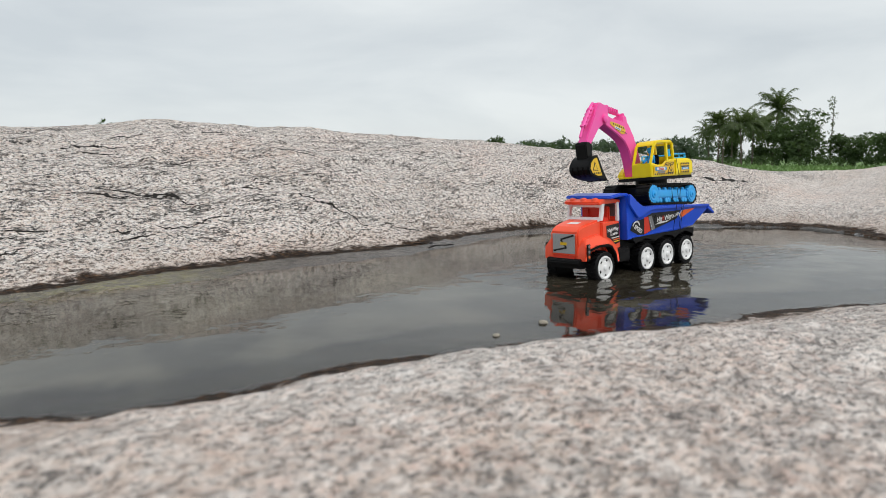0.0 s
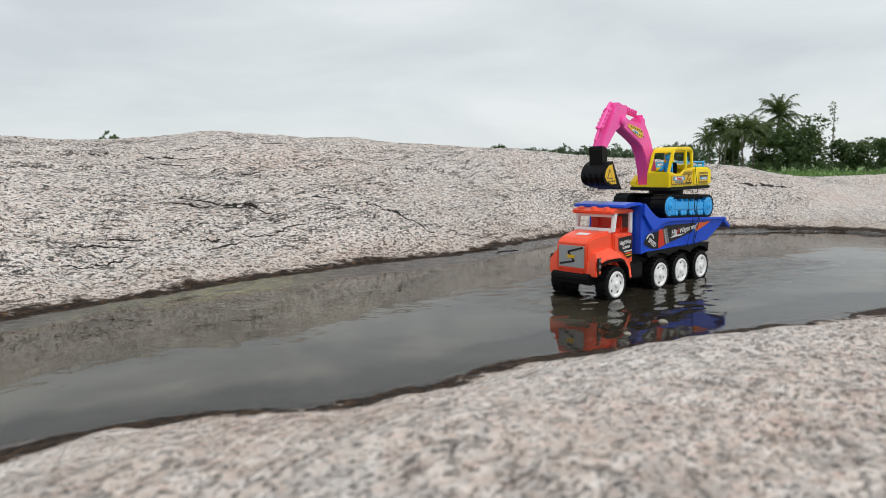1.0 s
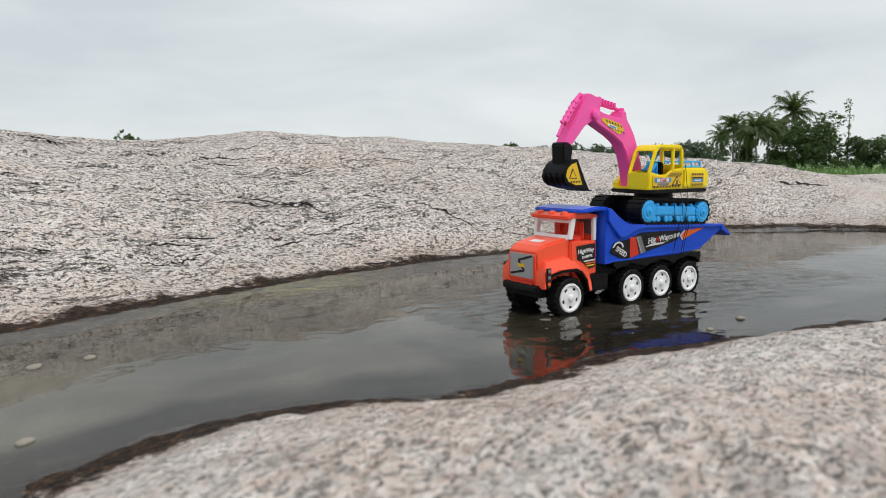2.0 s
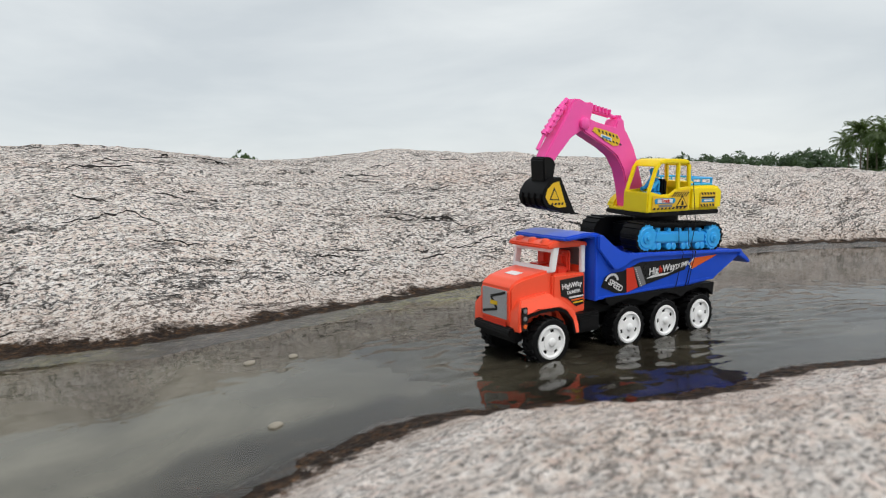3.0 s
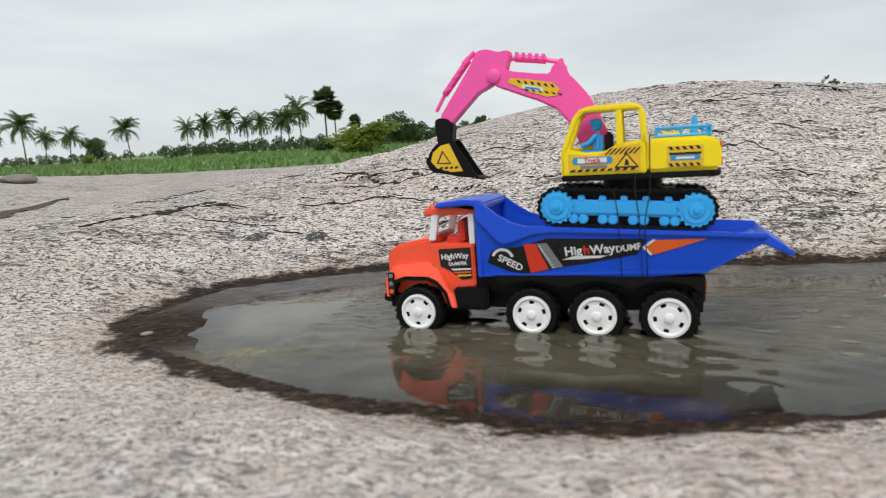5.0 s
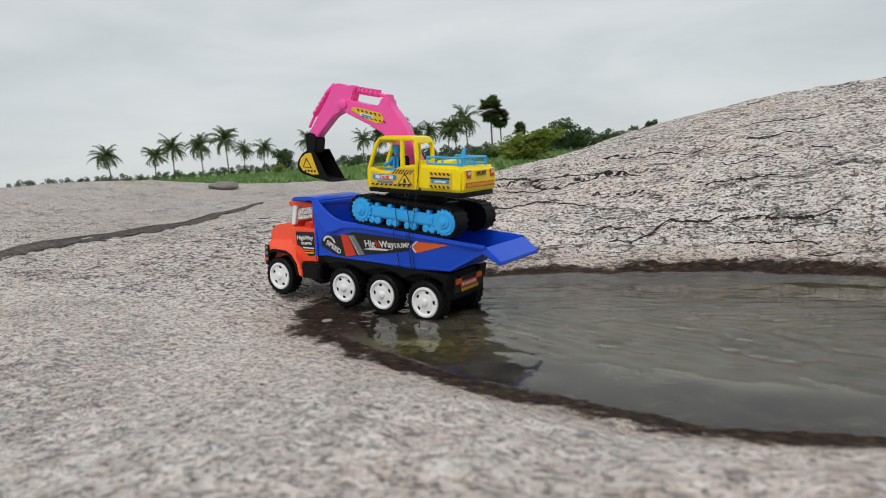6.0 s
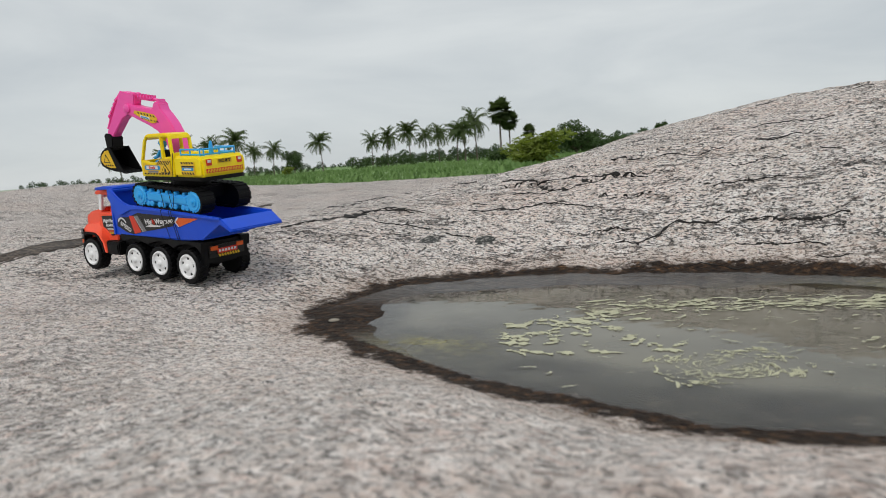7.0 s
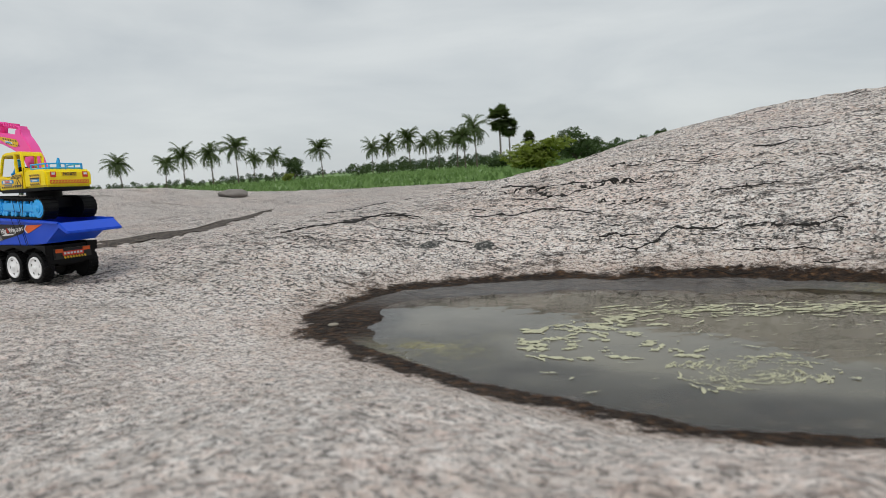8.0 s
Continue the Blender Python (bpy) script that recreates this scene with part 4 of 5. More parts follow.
    st = sticker("cab_sticker", [(0.0950, 0.1780), (0.0950, 0.1960), (0.0660, 0.1925), (0.0520, 0.2005), (0.0250, 0.2030), (0.0245, 0.1770)], STICK_YELLOW, cab, label="yellow sticker with black hazard stripes")
    for k in range(7):
        x = 0.053 - 0.0045 * k
        sticker("hazard_stripe", [(x, 0.1995), (x - 0.0022, 0.1998), (x + 0.004, 0.1935), (x + 0.0062, 0.1935)], STICK_BLACK, st, 0.0003)
    for k in range(9):
        x = 0.092 - 0.0074 * k
        sticker("hazard_stripe", [(x, 0.1800), (x - 0.004, 0.1800), (x - 0.002, 0.1775), (x + 0.002, 0.1775)], STICK_BLACK, st, 0.0003)
    plate = sticker("name_plate", [(0.0915, 0.1885), (0.0895, 0.1920), (0.0530, 0.1920), (0.0510, 0.1885), (0.0530, 0.1850), (0.0895, 0.1850)], STICK_BLUE, st, 0.0004, label="blue name plate")
    sticker("plate_panel", [(0.0860, 0.1910), (0.0570, 0.1910), (0.0570, 0.1862), (0.0860, 0.1862)], STICK_WHITE, plate, 0.0008)
    t = lettering("lettering", "Truck", 0.0068, Matrix.Translation((0.0715 - EX[0], yside + 0.0017, 0.1887 - EX[2])) @ FLANK, STICK_RED, plate)
    sticker("grey_plate", [(0.0830, 0.1838), (0.0570, 0.1838), (0.0570, 0.1805), (0.0830, 0.1805)], STICK_GREY, st, 0.0004)
    sign = sticker("warning_sign", [(0.0500, 0.1800), (0.0380, 0.1950), (0.0260, 0.1800)], STICK_BLACK, st, 0.0006, label="triangular warning sign")
    sticker("sign_face", [(0.0472, 0.1814), (0.0380, 0.1926), (0.0288, 0.1814)], STICK_YELLOW, sign, 0.0010)
    sticker("sign_mark", [(0.0400, 0.1825), (0.0390, 0.1885), (0.0365, 0.1875), (0.0355, 0.1825)], STICK_BLACK, sign, 0.0014)
    st = sticker("body_sticker", [(0.0000, 0.1785), (0.0000, 0.1985), (-0.0330, 0.1985), (-0.0330, 0.1785)], STICK_YELLOW, ex, label="yellow sticker with hazard stripes and a blue bar")
    for k in range(5):
        x = -0.001 - 0.0062 * k
        for z in (0.1980, 0.1820):
            sticker("hazard_stripe", [(x, z), (x - 0.0030, z), (x - 0.0052, z - 0.0032), (x - 0.0022, z - 0.0032)], STICK_BLACK, st, 0.0003)
    sticker("bar", [(-0.002, 0.1922), (-0.031, 0.1922), (-0.031, 0.1898), (-0.002, 0.1898)], STICK_BLACK, st, 0.0003)
    sticker("bar", [(-0.003, 0.1892), (-0.030, 0.1892), (-0.030, 0.1845), (-0.003, 0.1845)], STICK_BLUE, st, 0.0003)
    sticker("bar", [(-0.008, 0.1880), (-0.025, 0.1880), (-0.025, 0.1858), (-0.008, 0.1858)], STICK_WHITE, st, 0.0006)

    def tail_sticker(name, y0, y1, z0, z1, mat, lift=0.0, parent=ex, label=""):
        return put(name, block(-0.0500 - lift, -0.0490, y0, y1, z0, z1, 0), mat, parent, label)

    st = tail_sticker("number_panel", -0.014, 0.014, 0.1935, 0.2005, STICK_YELLOW, 0.0002, ex, "yellow panel with model number")
    lettering("lettering", "NO.877", 0.0072, Matrix.Translation((-0.0506 - EX[0], 0, 0.1970 - EX[2])) @ TAIL, STICK_BLACK, st)
    for y in (-0.030, 0.030):
        lamp = tail_sticker("tail_lamp", y - 0.005, y + 0.005, 0.1915, 0.2015, STICK_RED, 0.0002, ex, "red tail lamp sticker")
        tail_sticker("lamp_glass", y - 0.003, y + 0.003, 0.1960, 0.2000, STICK_WHITE, 0.0006, lamp)
    strip = tail_sticker("hazard_strip", -0.036, 0.036, 0.1800, 0.1865, STICK_RED, 0.0002, ex, "red and yellow hazard strip")
    for k in range(13):
        y = -0.033 + 0.0055 * k
        put("hazard_stripe", moved(block(-0.0003, 0.0003, -0.0013, 0.0013, -0.0026, 0.0026, 0), Matrix.Translation((-0.0504, y, 0.1832)) @ Matrix.Rotation(radians(35), 4, "X")), STICK_YELLOW, strip)

    # boom, stick, bucket: the arm hangs a little to the left of straight ahead
    yb = 0.0
    swing = Matrix.Translation((0.060, -0.0185, 0)) @ Matrix.Rotation(radians(5), 4, "Z") @ Matrix.Translation((-0.060, 0, 0))

    def arm_put(name, bm, mat, parent=ex, label="", sharp=35):
        return put(name, moved(bm, swing), mat, parent, label, sharp)

    def arm_sticker(name, pts, mat, parent, lift=0.0, y=yside, label=""):
        return arm_put(name, decal([(x, y, z) for x, z in pts], 0.0003 + lift), mat, parent, label)

    boom = slab([(0.044, 0.176), (0.055, 0.205), (0.068, 0.236), (0.080, 0.258), (0.093, 0.274), (0.101, 0.282), (0.103, 0.292), (0.110, 0.2945), (0.117, 0.292), (0.120, 0.283), (0.135, 0.2845), (0.160, 0.2885),
                 (0.174, 0.2935), (0.184, 0.294), (0.190, 0.287), (0.187, 0.279), (0.178, 0.2735), (0.155, 0.2640), (0.135, 0.2560), (0.114, 0.2450), (0.099, 0.2270), (0.090, 0.2050), (0.082, 0.176)], yb - 0.0105, yb + 0.0105, 0.0016)
    for side in (-1, 1):
        join(boom, moved(turned([(0.0075, -0.002), (0.0075, 0.0015), (0.0060, 0.0025), (0, 0.0027)], 20), Matrix.Translation((0.1810, yb + side * 0.0112, 0.2850)) @ Matrix.Rotation(0 if side > 0 else math.pi, 4, "Z")))
    boom = arm_put("boom", boom, PINK, ex, "pink curved boom")
    bm = rod([(0.108, yb, 0.2950), (0.126, yb, 0.2990)], 0.0026)
    join(bm, rod([(0.124, yb, 0.2985), (0.158, yb, 0.3035)], 0.0042, 12))
    join(bm, rod([(0.158, yb, 0.3035), (0.176, yb, 0.3010)], 0.0024))
    for k in range(5):
        x = 0.127 + 0.0072 * k
        join(bm, block(x - 0.0018, x + 0.0018, yb - 0.0062, yb + 0.0062, 0.2985 + 0.15 * (x - 0.127), 0.3050 + 0.15 * (x - 0.127), 0.0005))
    join(bm, slab([(0.104, 0.290), (0.112, 0.290), (0.110, 0.2985), (0.106, 0.2985)], yb - 0.008, yb + 0.008, 0.001))
    arm_put("boom_cylinder", bm, PINK, boom, "pink hydraulic cylinder on the boom")
    st = arm_sticker("boom_sticker", [(0.166, 0.2770), (0.163, 0.2815), (0.140, 0.2780), (0.117, 0.2730), (0.110, 0.2660), (0.114, 0.2590), (0.124, 0.2585), (0.144, 0.2660)], STICK_YELLOW, boom, 0, yb + 0.0107, "yellow sticker with black hazard stripes")
    for k in range(6):
        x = 0.156 - 0.0072 * k
        z = 0.2790 - 0.20 * (0.156 - x)
        arm_sticker("hazard_stripe", [(x, z), (x - 0.003, z - 0.0006), (x - 0.005, z - 0.0040), (x - 0.002, z - 0.0034)], STICK_BLACK, st, 0.0003, yb + 0.0107)
        z -= 0.0098
        arm_sticker("hazard_stripe", [(x - 0.008, z), (x - 0.011, z - 0.0006), (x - 0.013, z - 0.0030), (x - 0.010, z - 0.0024)], STICK_BLACK, st, 0.0003, yb + 0.0107)
    arm_sticker("bar", [(0.150, 0.2735), (0.128, 0.2685), (0.128, 0.2640), (0.150, 0.2695)], STICK_WHITE, st, 0.0003, yb + 0.0107)
    arm_sticker("bar", [(0.147, 0.2715), (0.131, 0.2680), (0.131, 0.2660), (0.147, 0.2695)], STICK_BLUE, st, 0.0006, yb + 0.0107)
    stick = slab([(0.161, 0.3090), (0.165, 0.3122), (0.176, 0.3110), (0.188, 0.3150), (0.1985, 0.3145), (0.2020, 0.3100), (0.209, 0.2970), (0.2440, 0.2470), (0.2455, 0.2400), (0.2390, 0.2350), (0.2310, 0.2370), (0.2000, 0.2680), (0.1830, 0.2760), (0.1670, 0.2900)], yb - 0.0085, yb + 0.0085, 0.0014)
    stick = arm_put("stick", stick, PINK, ex, "pink dipper stick")
    bm = rod([(0.2030, yb, 0.3140), (0.2170, yb, 0.3020)], 0.0030)
    join(bm, rod([(0.2105, yb, 0.3060), (0.2400, yb, 0.2700)], 0.0040, 12))
    join(bm, rod([(0.2400, yb, 0.2700), (0.2510, yb, 0.2520)], 0.0022))
    for k in range(5):
        u = 0.1 + 0.19 * k
        join(bm, moved(block(-0.0018, 0.0018, -0.0060, 0.0060, -0.005, 0.005, 0.0005), Matrix.Translation((0.2105 + 0.0295 * u, yb, 0.3060 - 0.0360 * u)) @ Matrix.Rotation(radians(-55), 4, "Y")))
    arm_put("stick_cylinder", bm, PINK, stick, "pink hydraulic cylinder on the stick")
    link = slab([(0.2514, 0.2400), (0.2487, 0.2440), (0.2361, 0.2430), (0.2298, 0.2360), (0.2325, 0.2150), (0.2487, 0.2130)], yb - 0.0115, yb + 0.0115, 0.0015)
    arm_put("bucket_link", link, BLACK, ex, "black bucket bracket")
    side_shape = [(0.2298, 0.2200), (0.2397, 0.2190), (0.2505, 0.2130), (0.2577, 0.2040), (0.2600, 0.1950), (0.2559, 0.1870), (0.2469, 0.1825), (0.2253, 0.1775), (0.2010, 0.1745), (0.2127, 0.1920)]
    bm = bmesh.new()
    for side in (-1, 1):
        join(bm, slab(side_shape, yb + side * 0.0205, yb + side * 0.0182, 0.0005))
    shell = [(0.2298, 0.2200), (0.2397, 0.2190), (0.2505, 0.2130), (0.2577, 0.2040), (0.2600, 0.1950), (0.2559, 0.1870), (0.2469, 0.1825), (0.2253, 0.1775), (0.2010, 0.1745)]
    inner = [(x - 0.0016 * (x - 0.235) / 0.03, z + (0.0018 if z < 0.19 else -0.0016)) for x, z in shell]
    join(bm, slab(shell + inner[::-1], yb - 0.0200, yb + 0.0200, 0))
    for k in range(4):
        join(bm, slab([(0.2559, 0.1990), (0.2613, 0.2010), (0.2622, 0.1950), (0.2577, 0.1860), (0.2487, 0.1815), (0.2487, 0.1835)], yb - 0.0175 + 0.0102 * k, yb - 0.0125 + 0.0102 * k, 0.0004))
    bucket = arm_put("bucket", bm, BLACK, ex, "black ribbed bucket", 30)
    for k in range(5):
        y = yb - 0.0175 + 0.00875 * k
        arm_put("tooth", slab([(0.2055, 0.1738), (0.2055, 0.1772), (0.1940, 0.1742), (0.1945, 0.1732)], y - 0.0025, y + 0.0025, 0.0003), BLACK, bucket)
    st = arm_sticker("bucket_sticker", [(0.2334, 0.2150), (0.2433, 0.2130), (0.2523, 0.2060), (0.2555, 0.1960), (0.2487, 0.1880), (0.2325, 0.1830), (0.2190, 0.1835)], STICK_YELLOW, bucket, 0, yb + 0.0206, "yellow sticker with a warning sign")
    sign = arm_sticker("warning_sign", [(0.2487, 0.1930), (0.2415, 0.2080), (0.2316, 0.1920)], STICK_BLACK, st, 0.0003, yb + 0.0206)
    arm_sticker("sign_face", [(0.2465, 0.1940), (0.2410, 0.2045), (0.2339, 0.1935)], STICK_YELLOW, sign, 0.0006, yb + 0.0206)
    for k in range(4):
        x = 0.244 - 0.0058 * k
        arm_sticker("hazard_stripe", [(x, 0.1895), (x - 0.003, 0.1888), (x - 0.001, 0.1862), (x + 0.002, 0.1872)], STICK_BLACK, st, 0.0003, yb + 0.0206)
    # thread that ties it down
    for xa, xb, ztop in ((0.030, 0.026, 0.1745), (0.050, 0.046, 0.160), (0.016, 0.021, 0.212)):
        pts = [(xa, 0.0448 if ztop < 0.2 else 0.0440, ztop), (xa, 0.0520, 0.157), (xb, 0.0515, 0.128), (xb, 0.0590, 0.1205), (xb, 0.0582, 0.113), (xb - 0.001, 0.0545, 0.100), (xb - 0.002, 0.0490, 0.0700), (xb - 0.002, 0.0450, 0.0670)]
        put("thread", rod(pts, 0.0005, 5), THREAD, ex, "thin black tying thread")
    return ex


TRUCK, WHEELS = dump_truck()
EXCAVATOR = excavator()
# both toys are a little smaller than drawn
TOY = 0.9635
TRUCK.scale = EXCAVATOR.scale = (TOY, TOY, TOY)
# seconds, place of the rear axle on the ground, lean, pitch and heading in degrees, and how far the load rocks on the bed (lean, pitch)
DRIVE = [
    (0, 1.9515, -0.5696, -0.0035, 1.82, 1.68, 149.46, 2.62, -0.41),
    (0.5, 1.8431, -0.5028, -0.0049, -0.22, 0.15, 150.33, 0.32, -0.04),
    (1, 1.7653, -0.4533, -0.0053, -0.35, 0.23, 150.52, -0.08, 0.27),
    (1.2, 1.7345, -0.4299, -0.0048, 0.29, 0.34, 148.96, 0.23, 0.06),
    (2.3, 1.5045, -0.2821, -0.0046, -0.74, -0.53, 144.16, -1.20, -0.05),
    (2.5, 1.4591, -0.2372, -0.0045, 1.98, -0.06, 145.21, 2.43, 0.59),
    (3, 1.3354, -0.1384, -0.0055, -1.89, -0.08, 150.41, -2.42, -0.25),
    (3.5, 1.1717, -0.0251, -0.0048, 0.05, 0.06, 146.95, 0.98, 0.15),
    (4, 1.0213, 0.0910, -0.0041, 2.26, 0.91, 150.73, 1.14, -0.07),
    (4.2, 0.9427, 0.1204, -0.0028, 1.02, 2.29, 150.07, 0.02, -0.15),
    (5.3, 0.5543, 0.3348, -0.0099, 0.13, -0.35, 145.39, -0.27, -0.31),
    (5.5, 0.4678, 0.3776, -0.0080, -0.44, -0.72, 144.36, -1.09, -0.87),
    (6, 0.2813, 0.5030, -0.0058, -0.25, -5.40, 147.18, -0.17, -0.05),
    (6.5, 0.0951, 0.6111, 0.0165, 1.21, -5.97, 149.39, 2.21, 0.40),
    (7, -0.1011, 0.6907, 0.0370, -2.14, -3.79, 149.52, -1.95, -0.05),
    (7.5, -0.2533, 0.7399, 0.0427, -1.99, 0.56, 149.15, -1.60, 0.90),
    (8, -0.4293, 0.8229, 0.0410, 0.19, -0.57, 152.40, 1.09, 0.40),
]


# ---- cracks, damp streak and stone on the rock ----
# the splits' dark, ledge shade included, is put into this colour
CRACK = material("crack_dark", (0.016, 0.014, 0.012), 0.95, mottle=0.5, scale=120, bump=0.4, bump_scale=150)


def speckled(name, dark, pale, scale, lo, hi, rough=0.9):
    m = material(name, dark, rough, bump=0.6, bump_scale=140)
    n, l = m.node_tree.nodes, m.node_tree.links
    co, a, r = n.new("ShaderNodeTexCoord"), n.new("ShaderNodeTexNoise"), n.new("ShaderNodeValToRGB")
    a.inputs["Scale"].default_value, a.inputs["Detail"].default_value, a.inputs["Roughness"].default_value = scale, 4, 0.75
    for e, pos, c in zip(r.color_ramp.elements, (lo, hi), (dark, pale)):
        e.position, e.color = pos, (*c, 1)
    l.new(co.outputs["Object"], a.inputs["Vector"])
    l.new(a.outputs["Fac"], r.inputs["Fac"])
    l.new(r.outputs["Color"], n["Principled BSDF"].inputs["Base Color"])
    return m


DAMP = speckled("damp_rock", (0.030, 0.024, 0.020), (0.16, 0.125, 0.10), 60, 0.45, 0.66, 0.85)
LICHEN = speckled("dark_lichen", (0.035, 0.036, 0.034), (0.30, 0.285, 0.265), 150, 0.50, 0.60)
STONE = material("grey_stone", (0.22, 0.20, 0.185), 0.9, mottle=0.45, scale=14, bump=0.6, bump_scale=40)


def crack(pts, width, seed):
    """A dark split in the rock: a narrow ragged wedge laid along pts, tapering to its ends."""
    rnd = random.Random(seed)
    p = np.array(pts, float)
    for _ in range(4):
        mid = (p[:-1] + p[1:]) / 2 + np.array([[rnd.uniform(-1, 1), rnd.uniform(-1, 1)] for _ in range(len(p) - 1)]) * 0.2 * np.linalg.norm(p[1:] - p[:-1], axis=1)[:, None]
        q = np.empty((2 * len(p) - 1, 2))
        q[0::2], q[1::2] = p, mid
        p = q
    way = np.gradient(p, axis=0)
    side = np.stack([-way[:, 1], way[:, 0]], 1) / np.linalg.norm(way, axis=1)[:, None]
    bm = bmesh.new()
    rows = []
    u = np.linspace(0, 1, len(p))
    ragged = np.array([max(0.03, rnd.uniform(-0.5, 1.5) + 0.5 * math.sin(k * 0.7 + seed)) for k in range(len(p))])
    w = 0.5 * width * (0.25 + 0.75 * np.sin(np.pi * np.clip(u, 0.04, 0.96))) * ragged
    a = p + side * (w * np.array([rnd.uniform(0.2, 0.8) for _ in p]))[:, None]
    b = p - side * (w * np.array([rnd.uniform(0.2, 0.8) for _ in p]))[:, None]
    for c, pa, pb, za, zb in zip(p, a, b, height(a[:, 0], a[:, 1]), height(b[:, 0], b[:, 1])):
        rows.append([bm.verts.new((*pa, za + 0.0014)), bm.verts.new((*c, (za + zb) / 2 + 0.0016)), bm.verts.new((*pb, zb + 0.0014)), bm.verts.new((*c, min(za, zb) - 0.004))])
    for r0, r1 in zip(rows, rows[1:]):
        for i in range(4):
            bm.faces.new((r0[i], r0[(i + 1) % 4], r1[(i + 1) % 4], r1[i]))
    ob = part("crack", bm, CRACK)
    return tagged(ob, "dark shadowed crack in the granite", "crack", "cracks in the rock", "structure")


CRACKS = [
    ([(-.07, .99), (0, 1.01), (.09, 1.08), (.15, 1.12), (.19, 1.07)], .026), ([(.41, 1.22), (.53, 1.12), (.60, 1.07), (.67, 1.02)], .016),
    ([(.40, 1.18), (.49, 1.10), (.57, 1.05), (.69, 1.0)], .014), ([(.32, 1.01), (.41, 1.0), (.53, .99)], .008),
    ([(.76, .91), (.81, .86), (.85, .84), (.89, .83)], .010), ([(.57, .79), (.60, .76), (.64, .77), (.68, .80), (.76, .77)], .008),
    ([(.78, .75), (.83, .71), (.87, .69), (.91, .68)], .009), ([(.92, 1.02), (.98, .98), (1.01, .97)], .012),
    ([(1.76, .75), (1.84, .73), (1.89, .69)], .010), ([(1.66, .55), (1.70, .49), (1.75, .42), (1.76, .38)], .010), ([(1.42, .50), (1.47, .46)], .007),
    ([(1.17, .98), (1.30, .94)], .012), ([(1.11, .85), (1.14, .80)], .010), ([(2.0, .27), (1.99, .22), (2.02, .15), (2.0, .09)], .010),
    ([(1.62, .53), (1.68, .48)], .008), ([(1.91, .37), (1.94, .33)], .009), ([(3.07, -.68), (3.11, -.78), (3.15, -.86)], .030)]
# short splits along the grain of the high bank
rnd = random.Random(17)
for _ in range(64):
    a, c, long = rnd.uniform(-0.75, 1.9), rnd.uniform(0.86, 1.62), rnd.uniform(0.03, 0.16)
    bend = [(a + long * k, c + 0.25 * long * rnd.uniform(-0.5, 0.5)) for k in (0, 0.35, 0.7, 1)]
    CRACKS.append(([(0.88 * u + 0.47 * v, -0.47 * u + 0.88 * v) for u, v in bend], rnd.uniform(0.003, 0.008)))
for k, (pts, width) in enumerate(CRACKS):
    crack(pts, width * (1.9 if k < 4 else 1.4 if k < 17 else 1), k)


def patch(name, outline, mat, label, category, lift=0.004, seed=0):
    """A thin skin that follows the rock within a ragged outline."""
    rnd = random.Random(seed)
    p = smooth_loop(outline, 3)
    c = p.mean(0)
    bm = bmesh.new()
    rings = []
    for k in np.linspace(1, 0.12, 9):
        v = np.array([c + (q - c) * k * (1 + (rnd.uniform(-0.22, 0.22) if k == 1 else 0)) for q in p])
        rings.append([bm.verts.new((x, y, z + (lift if k < 1 else -0.002))) for (x, y), z in zip(v, height(v[:, 0], v[:, 1]))])
    n = len(p)
    for a, b in zip(rings, rings[1:]):
        for i in range(n):
            bm.faces.new((a[i], a[(i + 1) % n], b[(i + 1) % n], b[i]))
    bm.faces.new(rings[-1])
    return tagged(part(name, bm, mat), label, category, kind="structure")


patch("damp_streak", [(-.72, 1.02), (-.67, 1.34), (-.60, 1.79), (-.61, 2.4), (-.645, 3.05), (-.66, 3.15), (-.68, 2.7), (-.69, 2.23), (-.76, 1.75), (-.85, 1.3), (-.82, 1.1)], DAMP, "damp dark streak of silt on the rock", "silt", seed=1)
for k, (x, y) in enumerate(((.24, .885), (.345, .865))):
    patch("lichen", [(x - .028, y), (x, y + .022), (x + .027, y + .004), (x + .004, y - .018)], LICHEN, "dark lichen patch on the granite", "lichen", 0.0018, k)
rnd = random.Random(5)
bm = bmesh.new()
bmesh.ops.create_icosphere(bm, subdivisions=3, radius=1)
for v in bm.verts:
    d = 1 + 0.22 * noise.noise(v.co * 1.4) + 0.08 * noise.noise(v.co * 4)
    v.co = Vector((v.co.x * 0.11, v.co.y * 0.09, v.co.z * 0.036)) * d
stone = tagged(part("boulder", bm, STONE, None, "", 60), "low grey boulder lying on the rock", "boulder")
stone.location = (-1.30, 4.35, float(height(-1.30, 4.35)) + 0.02)

# ---- fields and trees ----
BARK = material("palm_bark", (0.14, 0.115, 0.09), 0.9, mottle=0.4, scale=8, bump=0.5, bump_scale=12)


def leaf_material(name, colour, scale):
    """A leaf that lets part of the daylight through."""
    m = material(name, colour, 0.6, mottle=0.45, scale=scale)
    n, l = m.node_tree.nodes, m.node_tree.links
    thin, both = n.new("ShaderNodeBsdfTranslucent"), n.new("ShaderNodeMixShader")
    thin.inputs["Color"].default_value = (colour[0] * 1.3, colour[1] * 1.3, colour[2] * 0.9, 1)
    both.inputs["Fac"].default_value = 0.4
    l.new(n["Principled BSDF"].outputs["BSDF"], both.inputs[1])
    l.new(thin.outputs["BSDF"], both.inputs[2])
    l.new(both.outputs["Shader"], n["Material Output"].inputs["Surface"])
    return m


